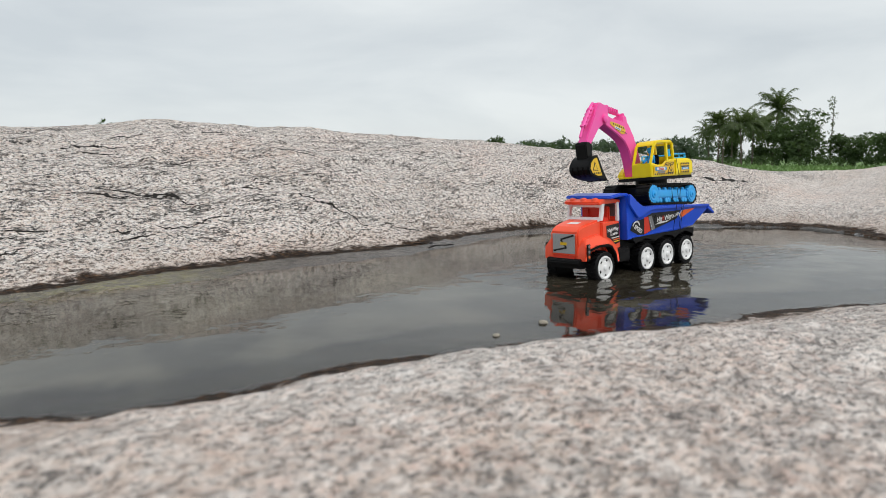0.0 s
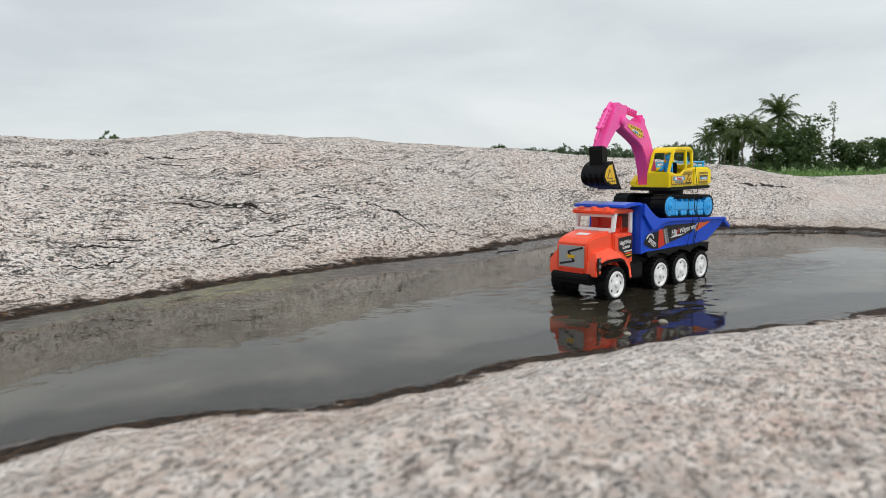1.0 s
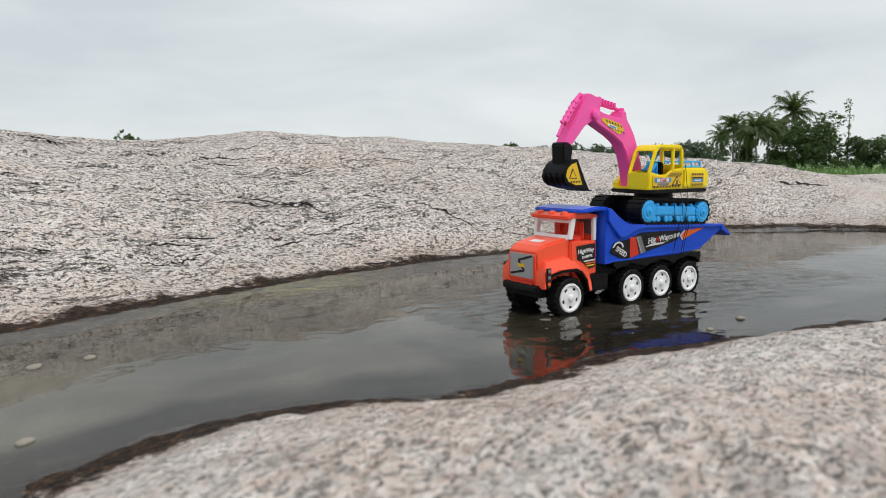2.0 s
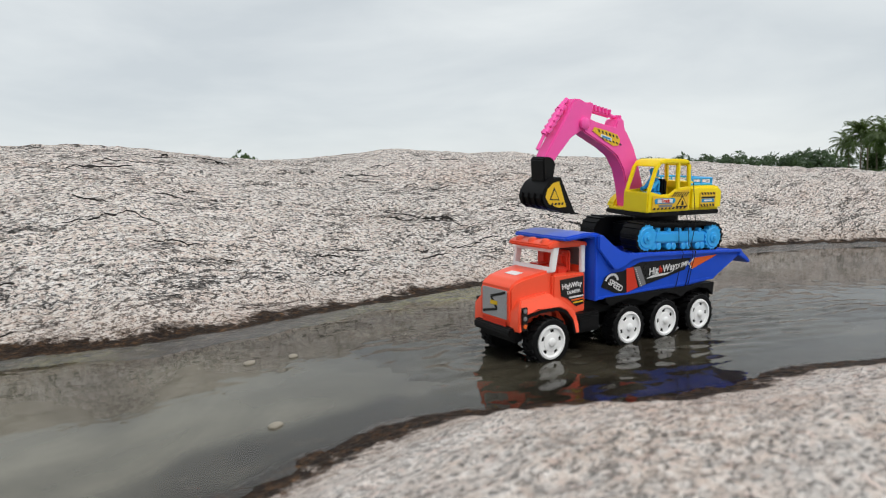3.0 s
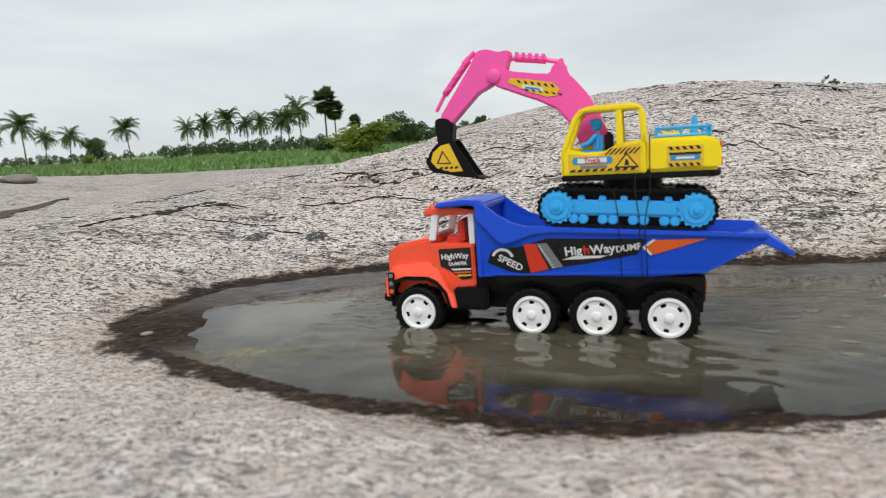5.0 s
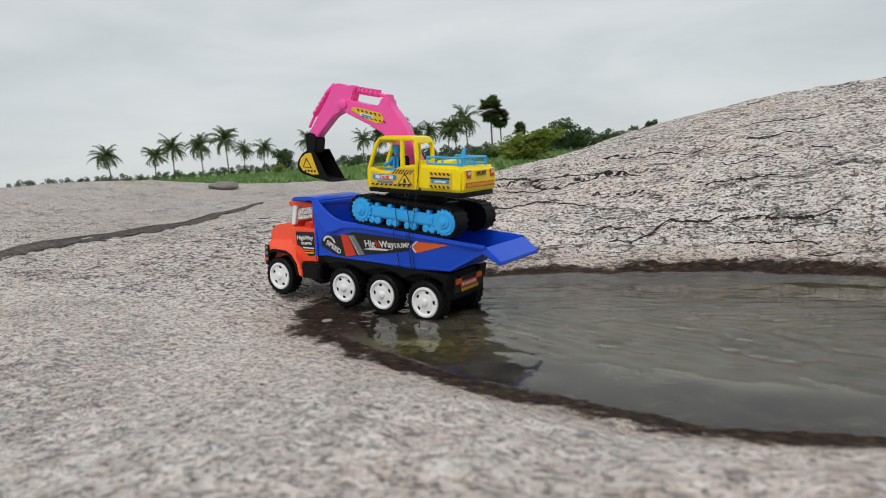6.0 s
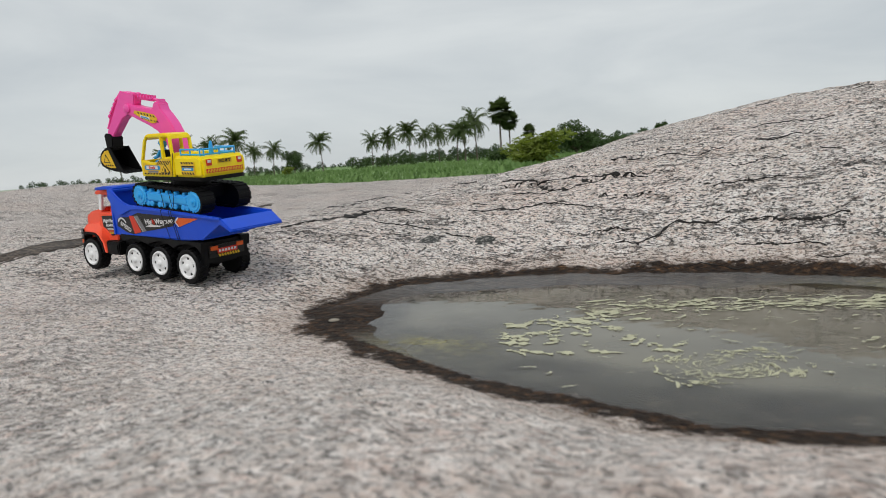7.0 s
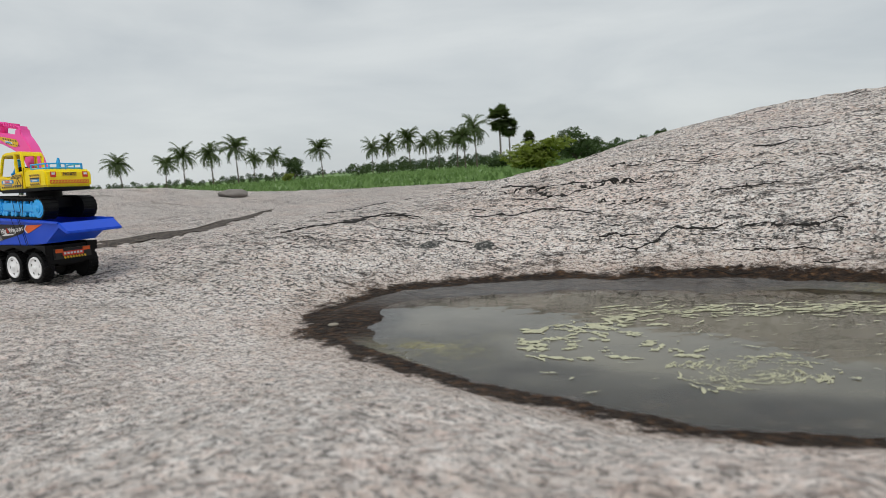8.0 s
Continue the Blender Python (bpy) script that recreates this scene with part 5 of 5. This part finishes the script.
FROND = leaf_material("palm_leaf", (0.085, 0.120, 0.045), 1.2)
LEAF = leaf_material("dark_leaf", (0.072, 0.115, 0.045), 0.9)
LIGHT_LEAF = leaf_material("light_leaf", (0.20, 0.25, 0.045), 0.9)
PALE_LEAF = leaf_material("pale_leaf", (0.13, 0.16, 0.075), 0.9)
# distance haze is put into this leaf colour: paler and bluer than LEAF
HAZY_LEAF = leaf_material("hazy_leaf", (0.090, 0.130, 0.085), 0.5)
CROP = material("crop_leaf", (0.15, 0.25, 0.075), 0.8, mottle=0.5, scale=0.25)


def place(az, r):
    """A spot on the fields, by the compass and the distance from the pool."""
    x, y = 0.35 + r * math.sin(radians(az)), -0.35 + r * math.cos(radians(az))
    return x, y, float(field_height(x, y))


def frond(bm, base, az, lift, length, droop, rnd):
    """One feather leaf: a bent rib with hanging leaflets on both sides."""
    p, d = Vector(base), lift
    ahead = Vector((math.cos(az), math.sin(az), 0))
    side = Vector((-math.sin(az), math.cos(az), 0))
    steps = 9
    pts = [p.copy()]
    for i in range(steps):
        p = p + (ahead * math.cos(d) + Vector((0, 0, 1)) * math.sin(d)) * length / steps
        d -= droop / steps * (0.5 + i / steps)
        pts.append(p.copy())
    for i in range(1, steps + 1):
        u = i / steps
        size = length * 0.34 * (1 - 0.60 * u) * min(1, 3 * u)
        for s in (-1, 1):
            for j in range(2):
                a = pts[i - 1].lerp(pts[i], 0.5 * j)
                b = pts[i - 1].lerp(pts[i], 0.5 * j + 0.50)
                tip = (a + b) / 2 + side * s * size * rnd.uniform(0.6, 0.9) + (pts[i] - pts[i - 1]) * 1.1 - Vector((0, 0, size * rnd.uniform(0.35, 0.8)))
                bm.faces.new([bm.verts.new(a), bm.verts.new(b), bm.verts.new(tip)])


def coconut_palm(seed):
    """About one metre high at a scale of one: trunk 0.72, crown above."""
    rnd = random.Random(seed)
    tree = new("coconut_palm")
    bend, way = rnd.uniform(0.02, 0.10), rnd.uniform(0, 6.28)
    pts = [(bend * math.cos(way) * u * u, bend * math.sin(way) * u * u, 0.74 * u) for u in np.linspace(0, 1, 7)]
    part("trunk", rod(pts, [0.022, 0.016, 0.014, 0.013, 0.012, 0.012, 0.014], 7), BARK, tree)
    bm = bmesh.new()
    top = Vector(pts[-1])
    for i in range(40):
        lift = rnd.uniform(-0.6, 1.45)
        frond(bm, top, i * 2.4 + rnd.uniform(-0.3, 0.3), lift, rnd.uniform(0.33, 0.43), rnd.uniform(1.0, 2.2), rnd)
    part("crown", bm, FROND, tree)
    return tree


def fan_palm(seed):
    """A palmyra: tall bare trunk and a round head of stiff fan leaves."""
    rnd = random.Random(seed)
    tree = new("fan_palm")
    part("trunk", rod([(0, 0, 0), (0.004, 0, 0.3), (0.0, 0.002, 0.74)], [0.020, 0.015, 0.014], 8), BARK, tree)
    bm = bmesh.new()
    for i in range(120):
        az, el = rnd.uniform(0, 6.28), math.asin(rnd.uniform(-0.9, 1))
        way = Vector((math.cos(az) * math.cos(el), math.sin(az) * math.cos(el), math.sin(el)))
        side = way.cross(Vector((0, 0, 1))).normalized() if abs(way.z) < 0.98 else Vector((1, 0, 0))
        up = side.cross(way)
        hub = Vector((0, 0, 0.74)) + way * rnd.uniform(0.05, 0.14)
        for j in range(9):
            a = radians(-80 + 20 * j)
            tip = hub + (way * math.cos(a) + side * math.sin(a)) * rnd.uniform(0.11, 0.15) - up * 0.015
            w = (way * -math.sin(a) + side * math.cos(a)) * 0.019
            bm.faces.new([bm.verts.new(hub), bm.verts.new(hub.lerp(tip, 0.6) + w), bm.verts.new(tip), bm.verts.new(hub.lerp(tip, 0.6) - w)])
    part("crown", bm, FROND, tree)
    return tree


def leaf_cloud(bm, blobs, count, size, rnd):
    """Many small folded leaves scattered over the outer part of the blobs (centre, radius, squash)."""
    for _ in range(count):
        (cx, cy, cz), r, squash = rnd.choice(blobs)
        v = Vector((rnd.gauss(0, 1), rnd.gauss(0, 1), rnd.gauss(0, 1))).normalized() * r * (rnd.uniform(0.45, 1.08) ** 0.6)
        c = Vector((cx + v.x, cy + v.y, cz + v.z * squash))
        a = Vector((rnd.gauss(0, 1), rnd.gauss(0, 1), rnd.gauss(0, 0.6))).normalized() * size * rnd.uniform(0.6, 1.3)
        b = a.cross(Vector((rnd.gauss(0, 1), rnd.gauss(0, 1), rnd.gauss(0, 1))).normalized()) * 0.55
        bm.faces.new([bm.verts.new(c - a), bm.verts.new(c + b), bm.verts.new(c + a), bm.verts.new(c - b)])


def broad_tree(name, seed, mat, spread=0.34, trunk=0.30, leaves=3200, blobs=13, size=0.036):
    """About one metre high at a scale of one."""
    rnd = random.Random(seed)
    tree = new(name)
    bm = rod([(0, 0, 0), (0.01, 0.0, trunk * 0.6), (0, 0.01, trunk + 0.15)], [0.030, 0.022, 0.012], 7)
    heads = [((0, 0, trunk + (0.92 - trunk) * 0.45), spread * 0.72, 0.85)] * 3
    for k in range(blobs):
        az, r = rnd.uniform(0, 6.28), spread * rnd.uniform(0.15, 0.75)
        c = (r * math.cos(az), r * math.sin(az), trunk + (0.92 - trunk) * rnd.uniform(0.15, 0.82))
        heads.append((c, spread * rnd.uniform(0.30, 0.50), 0.8))
        if k < 6:
            join(bm, rod([(0, 0, trunk * rnd.uniform(0.6, 1.0)), (c[0] * 0.5, c[1] * 0.5, (trunk + c[2]) * 0.5), c], [0.012, 0.008, 0.003], 5))
    part("trunk", bm, BARK, tree)
    bm = bmesh.new()
    leaf_cloud(bm, heads, leaves, size, rnd)
    part("crown", bm, mat, tree)
    return tree


def thin_tree(seed):
    """A sparse feathery tree on a thin stem."""
    rnd = random.Random(seed)
    tree = new("slender_tree")
    bm = rod([(0, 0, 0), (0.01, 0, 0.5), (-0.01, 0, 0.95)], [0.012, 0.008, 0.004], 6)
    heads = []
    for z in (0.35, 0.48, 0.6, 0.72, 0.85, 0.93):
        x = rnd.uniform(-0.06, 0.06)
        heads.append(((x, rnd.uniform(-0.05, 0.05), z), rnd.uniform(0.03, 0.06), 1.2))
        join(bm, rod([(0, 0, z - 0.08), (x, 0, z)], [0.004, 0.002], 5))
    part("trunk", bm, BARK, tree)
    bm = bmesh.new()
    leaf_cloud(bm, heads, 260, 0.016, rnd)
    part("crown", bm, PALE_LEAF, tree)
    return tree


def stand(tree, az, r, top, label, category, group, rz=0.0, wide=1.0):
    """Sets a tree, one metre high as built, at a bearing and distance, so that its top reaches the given rise over the eye."""
    x, y, z = place(az, r)
    high = (0.19 + top * r) - z
    if category in ("bush", "tree"):
        high /= max(v.co.z for c in tree.children for v in c.data.vertices)
    tree.matrix_basis = Matrix.Translation((x, y, z - 0.05)) @ Matrix.Rotation(rz, 4, "Z") @ Matrix.Diagonal((high * wide, high * wide, high, 1))
    return tagged(tree, label, category, group)


palms = [coconut_palm(s) for s in (11, 12, 13)]
PALM_SPOTS = [(-27.1, 95, .055, 1.15), (-23.9, 100, .0485, 1.15), (-22.5, 110, .063, .95), (-20.3, 105, .0655, .95), (-18.3, 105, .072, .9), (-17.0, 115, .050, .9), (-15.4, 110, .053, 1.0), (-11.3, 120, .062, .95),
              (-7.0, 120, .0575, .9), (-5.7, 120, .0645, .9), (-3.7, 115, .071, .9), (-2.3, 118, .061, .9), (-1.2, 125, .064, .9), (0.4, 100, .0645, 1.1), (1.1, 98, .0690, 1.05), (2.1, 105, .0855, .85),
              (93.9, 90, .0700, .95), (95.6, 85, .0690, 1.1), (96.4, 88, .0700, 1.0), (97.8, 95, .0935, .8), (94.9, 95, .058, 1.0), (93.2, 96, .057, 1.0), (97.0, 100, .062, 1.0)]
for k, (az, r, top, wide) in enumerate(PALM_SPOTS):
    t = palms[k] if k < 3 else copy_thing(palms[k % 3], Matrix())
    stand(t, az, r, top + 0.004, "coconut palm with drooping green fronds beyond the field", "palm tree", "coconut palms", k * 1.7, wide)
stand(fan_palm(21), 4.2, 110, .104, "tall palmyra palm with a round head of fan leaves", "palm tree", "palmyra palms", 0, .92)
stand(fan_palm(22), 5.0, 112, .0835, "shorter palmyra palm beside the tall one", "palm tree", "palmyra palms", 1, .95)
stand(fan_palm(23), 6.7, 118, .060, "low palmyra palm behind the bushes", "palm tree", "palmyra palms", 2, .95)
stand(broad_tree("bush", 31, LIGHT_LEAF, .55, .04, 3400, 18, .050), 7.1, 45, .0500, "large yellow-green bush at the field's edge", "bush", "", 0, 1.75)
stand(broad_tree("bush", 32, LEAF, .55, .04, 2600, 16, .050), 4.0, 70, .024, "dark green bush under the palms", "bush", "", 0, 1.6)
stand(broad_tree("tree", 33, LEAF, .45, .10), 10.6, 95, .060, "dark round broadleaf tree beyond the rock", "tree", "", 0, 1.25)
stand(broad_tree("tree", 34, LEAF, .42, .10), 12.0, 100, .043, "dark broadleaf tree beyond the rock", "tree", "", 0, 1.0)
stand(broad_tree("tree", 35, LEAF, .42, .20), -13.7, 100, .042, "dark green tree at the field's edge", "tree", "", 0, 1.0)
stand(broad_tree("bush", 36, LIGHT_LEAF, .5, .04, 1600, 12, .055), -14.3, 85, .018, "small green bush on the field", "bush", "", 0, 1.4)
stand(broad_tree("bush", 44, LEAF, .5, .04, 1500, 12, .06), 17.6, 60, .049, "dark bush showing over the rock", "bush", "", 0, .55)
stand(broad_tree("bush", 37, LEAF, .5, .04, 1500, 12, .06), 45.0, 55, .0655, "dark bush showing over the rock's crest", "bush", "", 0, .62)
stand(broad_tree("bush", 38, LEAF, .5, .04, 1800, 13, .055), 75.5, 60, .0445, "dark bush behind the rock", "bush", "", 0, .9)
stand(broad_tree("bush", 39, LEAF, .5, .04, 1600, 12, .055), 80.7, 70, .0325, "dark bush behind the rock", "bush", "", 0, .8)
stand(broad_tree("tree", 40, LEAF, .45, .08, 4200, 20), 99.7, 85, .072, "large dark broadleaf tree among palms", "tree", "", 0, 1.05)
stand(broad_tree("tree", 45, LEAF, .45, .08), 97.3, 92, .052, "dark broadleaf tree among the palms", "tree", "", 2, .9)
stand(broad_tree("tree", 46, LEAF, .45, .08), 94.6, 98, .040, "dark broadleaf tree under the palms", "tree", "", 2, 1.0)
stand(broad_tree("tree", 41, LEAF, .45, .08), 103.2, 85, .039, "dark broadleaf tree beside the field", "tree", "", 0, 1.2)
stand(broad_tree("tree", 42, LEAF, .45, .08), 105.4, 80, .046, "dark broadleaf tree beside the field", "tree", "", 1, 1.1)
stand(thin_tree(43), 101.7, 90, .086, "slender feathery tree with pale leaves", "tree", "", 0, 1.0)
post = part("pole", rod([(0, 0, 0), (0, 0, 2.6)], [0.06, 0.05], 8), BARK)
post.location = place(94.3, 60)
tagged(post, "thin pale pole at the field's edge", "pole")


def woods(name, seed, bearings, mat, label, count, size):
    """A far line of trees and scrub, as loose leaves: (bearing from, to, distance, top)."""
    rnd = random.Random(seed)
    bm = bmesh.new()
    for a0, a1, r, top in bearings:
        n = max(2, int((a1 - a0) / 0.40))
        for i in range(n):
            az = a0 + (a1 - a0) * (i + rnd.uniform(0, 1)) / n
            x, y, z = place(az, r * rnd.uniform(0.95, 1.08))
            high = max(0.8, 0.19 + top * r * rnd.uniform(0.8, 1.12) - z)
            blobs = [((x + rnd.uniform(-1, 1) * high * 0.3, y + rnd.uniform(-1, 1) * high * 0.3, z + high * u), high * 0.32, 0.9) for u in (0.2, 0.5, 0.7)]
            leaf_cloud(bm, blobs, count, size * high, rnd)
    ob = part(name, bm, mat)
    return tagged(ob, label, "trees", kind="stuff")


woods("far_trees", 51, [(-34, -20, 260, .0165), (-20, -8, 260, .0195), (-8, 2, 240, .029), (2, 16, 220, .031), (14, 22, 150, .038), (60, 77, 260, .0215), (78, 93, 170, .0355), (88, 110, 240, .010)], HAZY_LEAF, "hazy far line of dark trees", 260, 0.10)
woods("scrub", 52, [(-9, 6, 112, .024), (9, 16, 110, .034), (-30, -12, 108, .013), (91, 106, 82, .009), (74, 79, 75, .034)], LEAF, "dark scrub under the palms", 260, 0.09)
rnd = random.Random(61)
bm = bmesh.new()
for _ in range(15000):
    az = rnd.uniform(-34, 14) if rnd.random() < 0.75 else rnd.uniform(84, 108)
    r = 14 + 92 * rnd.random() ** 1.5 if az < 20 else 14 + 66 * rnd.random() ** 1.5
    x, y, z = place(az, r)
    h, w, a = rnd.uniform(0.12, 0.32) * (0.6 + r / 120), rnd.uniform(0.05, 0.12) * (0.6 + r / 70), rnd.uniform(0, 6.28)
    dx, dy = w * math.cos(a), w * math.sin(a)
    bm.faces.new([bm.verts.new((x - dx, y - dy, z)), bm.verts.new((x + dx, y + dy, z)), bm.verts.new((x + rnd.uniform(-0.12, 0.12), y + rnd.uniform(-0.12, 0.12), z + h))])
tagged(part("field_crop", bm, CROP), "green standing crop and grass in the field", "grass", kind="stuff")

# ---- ripples that the truck pushes, silt that it stirs up, bits on the water ----
xs, ys = np.linspace(-0.42, 0.46, 150), np.linspace(-0.20, 0.20, 72)
gx, gy = np.meshgrid(xs, ys)
bow = np.hypot(gx - 0.31, gy * 1.25)
stern = np.abs(gy) * 1.0 - 0.35 * (0.32 - gx)
swell = 0.5 * np.sin(bow * 210) * np.exp(-bow * 9) + 0.5 * np.sin(stern * 190 + 3 * value_noise(gx * 9, gy * 9, 71)) * step(0.36, 0.1, gx) + 0.8 * value_noise(gx * 34, gy * 60, 72) + 0.5 * value_noise(gx * 70, gy * 110, 73)
edge = np.minimum(1, np.minimum(np.minimum(gx + 0.42, 0.46 - gx) / 0.14, (0.20 - np.abs(gy)) / 0.10))
gz = 0.0014 * edge * (swell + 0.45) - 0.0015 * (1 - np.clip(edge * 1.6, 0, 1))
i = np.arange(gx.size).reshape(gx.shape)
me = bpy.data.meshes.new("wake")
me.from_pydata(np.stack([gx, gy, gz], -1).reshape(-1, 3).tolist(), [], np.stack([i[:-1, :-1], i[:-1, 1:], i[1:, 1:], i[1:, :-1]], -1).reshape(-1, 4).tolist())
me.materials.append(WATER)
me.attributes.new("depth", "FLOAT", "POINT").data.foreach_set("value", np.full(gx.size, 0.0018, np.float32))
me.shade_smooth()
WAKE = tagged(new("wake", me), "ripples spreading on the muddy water round the truck", "ripples", kind="stuff")

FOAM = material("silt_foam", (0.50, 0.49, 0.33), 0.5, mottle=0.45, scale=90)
rnd = random.Random(81)
bm = bmesh.new()


def scum(cx, cy, turn, length, width, curl):
    """A thin ragged ribbon of scum that bends as it goes."""
    n = 11
    left, right = [], []
    x, y, a = cx, cy, turn
    z = 0.000002 * (len(bm.faces) // (n - 1))
    for k in range(n):
        u = k / (n - 1)
        w = width * (math.sin(math.pi * (0.06 + 0.88 * u))) * rnd.choice((0.3, 0.6, 1.0, 1.5)) * rnd.uniform(0.6, 1.2)
        left.append(bm.verts.new((x - w * math.sin(a), y + w * math.cos(a), z)))
        right.append(bm.verts.new((x + w * math.sin(a), y - w * math.cos(a), z)))
        x, y, a = x + length / n * math.cos(a), y + length / n * math.sin(a), a + curl / n + rnd.uniform(-0.40, 0.40)
    for k in range(n - 1):
        bm.faces.new((left[k], right[k], right[k + 1], left[k + 1]))


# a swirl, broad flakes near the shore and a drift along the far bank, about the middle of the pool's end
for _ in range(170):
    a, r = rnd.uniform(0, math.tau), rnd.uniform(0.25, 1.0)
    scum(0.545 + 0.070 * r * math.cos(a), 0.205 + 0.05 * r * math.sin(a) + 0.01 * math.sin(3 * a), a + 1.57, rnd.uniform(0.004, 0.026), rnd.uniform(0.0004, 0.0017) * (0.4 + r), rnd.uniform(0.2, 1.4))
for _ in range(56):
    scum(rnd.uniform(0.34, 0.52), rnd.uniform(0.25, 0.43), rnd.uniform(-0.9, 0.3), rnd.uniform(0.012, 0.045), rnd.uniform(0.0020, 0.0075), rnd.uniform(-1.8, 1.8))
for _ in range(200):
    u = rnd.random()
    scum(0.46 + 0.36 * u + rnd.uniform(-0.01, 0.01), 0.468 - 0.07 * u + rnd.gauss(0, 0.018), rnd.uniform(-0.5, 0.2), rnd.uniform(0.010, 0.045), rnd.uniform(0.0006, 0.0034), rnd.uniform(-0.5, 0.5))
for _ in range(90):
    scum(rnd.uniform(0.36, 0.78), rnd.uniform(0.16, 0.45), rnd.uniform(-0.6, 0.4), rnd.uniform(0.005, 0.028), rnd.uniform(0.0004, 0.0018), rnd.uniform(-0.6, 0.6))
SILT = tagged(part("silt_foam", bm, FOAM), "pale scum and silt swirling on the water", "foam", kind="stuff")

PEBBLE = material("small_pebble", (0.30, 0.27, 0.22), 0.8, mottle=0.4, scale=200)
for k, (x, y, size) in enumerate(((1.374, -.439, .006), (.942, .262, .006), (.985, .235, .005), (.80, .09, .005), (.13, .47, .005), (1.30, -.40, .004))):
    bm = bmesh.new()
    bmesh.ops.create_icosphere(bm, subdivisions=2, radius=size)
    for v in bm.verts:
        v.co = Vector((v.co.x * 1.4, v.co.y, v.co.z * 0.5)) * (1 + 0.3 * noise.noise(v.co * 150 + Vector((k, 0, 0))))
    ob = tagged(part("pebble", bm, PEBBLE, None, "", 60), "small pale pebble at the pool's surface", "pebble", "pebbles in the pool")
    ob.location = (x, y, max(0.0, float(height(x, y))) + size * 0.15)


# ---- what moves ----
def motions():
    walk(TRUCK, [(t, pose(x, y, z, rx, ry, rz)) for t, x, y, z, rx, ry, rz, ex, ey in DRIVE])
    walk(EXCAVATOR, [(t, pose(x, y, z, rx, ry, rz) @ pose(*[TOY * c for c in EX], ex, ey, 0)) for t, x, y, z, rx, ry, rz, ex, ey in DRIVE])
    # the ripples go with the truck and stay behind at the shore
    wet = [r for r in DRIVE if r[0] <= 5.5]
    rows = [(t, pose(x, y, 0.0006, 0, 0, rz)) for t, x, y, z, rx, ry, rz, ex, ey in wet]
    walk(WAKE, rows + [(6.0, pose(0.50, 0.395, 0.0006, 0, 0, 146)), (6.6, pose(0.52, 0.385, -0.0018, 0, 0, 146)), (8.0, pose(0.53, 0.38, -0.0027, 0, 0, 146))])
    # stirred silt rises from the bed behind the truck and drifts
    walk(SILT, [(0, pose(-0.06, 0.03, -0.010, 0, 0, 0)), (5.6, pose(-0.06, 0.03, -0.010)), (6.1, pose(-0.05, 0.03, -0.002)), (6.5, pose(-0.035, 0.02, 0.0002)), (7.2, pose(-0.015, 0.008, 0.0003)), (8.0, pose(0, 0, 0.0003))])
    # wheels roll over the ground that the truck covers
    times = np.arange(0, 8.01, 0.1)
    keys = [r[0] for r in DRIVE]
    xs, ys = np.interp(times, keys, [r[1] for r in DRIVE]), np.interp(times, keys, [r[2] for r in DRIVE])
    gone = np.concatenate([[0], np.cumsum(np.hypot(np.diff(xs), np.diff(ys)))]) / (R_WHEEL * TOY)
    for wheel, (x, y, side) in WHEELS:
        walk(wheel, [(t, Matrix.Translation((x, y, R_WHEEL)) @ Matrix.Rotation(a + 0.7 * x / R_WHEEL, 4, "Y") @ Matrix.Rotation(0 if side > 0 else math.pi, 4, "Z")) for t, a in zip(times.tolist(), gone.tolist())])


motions()
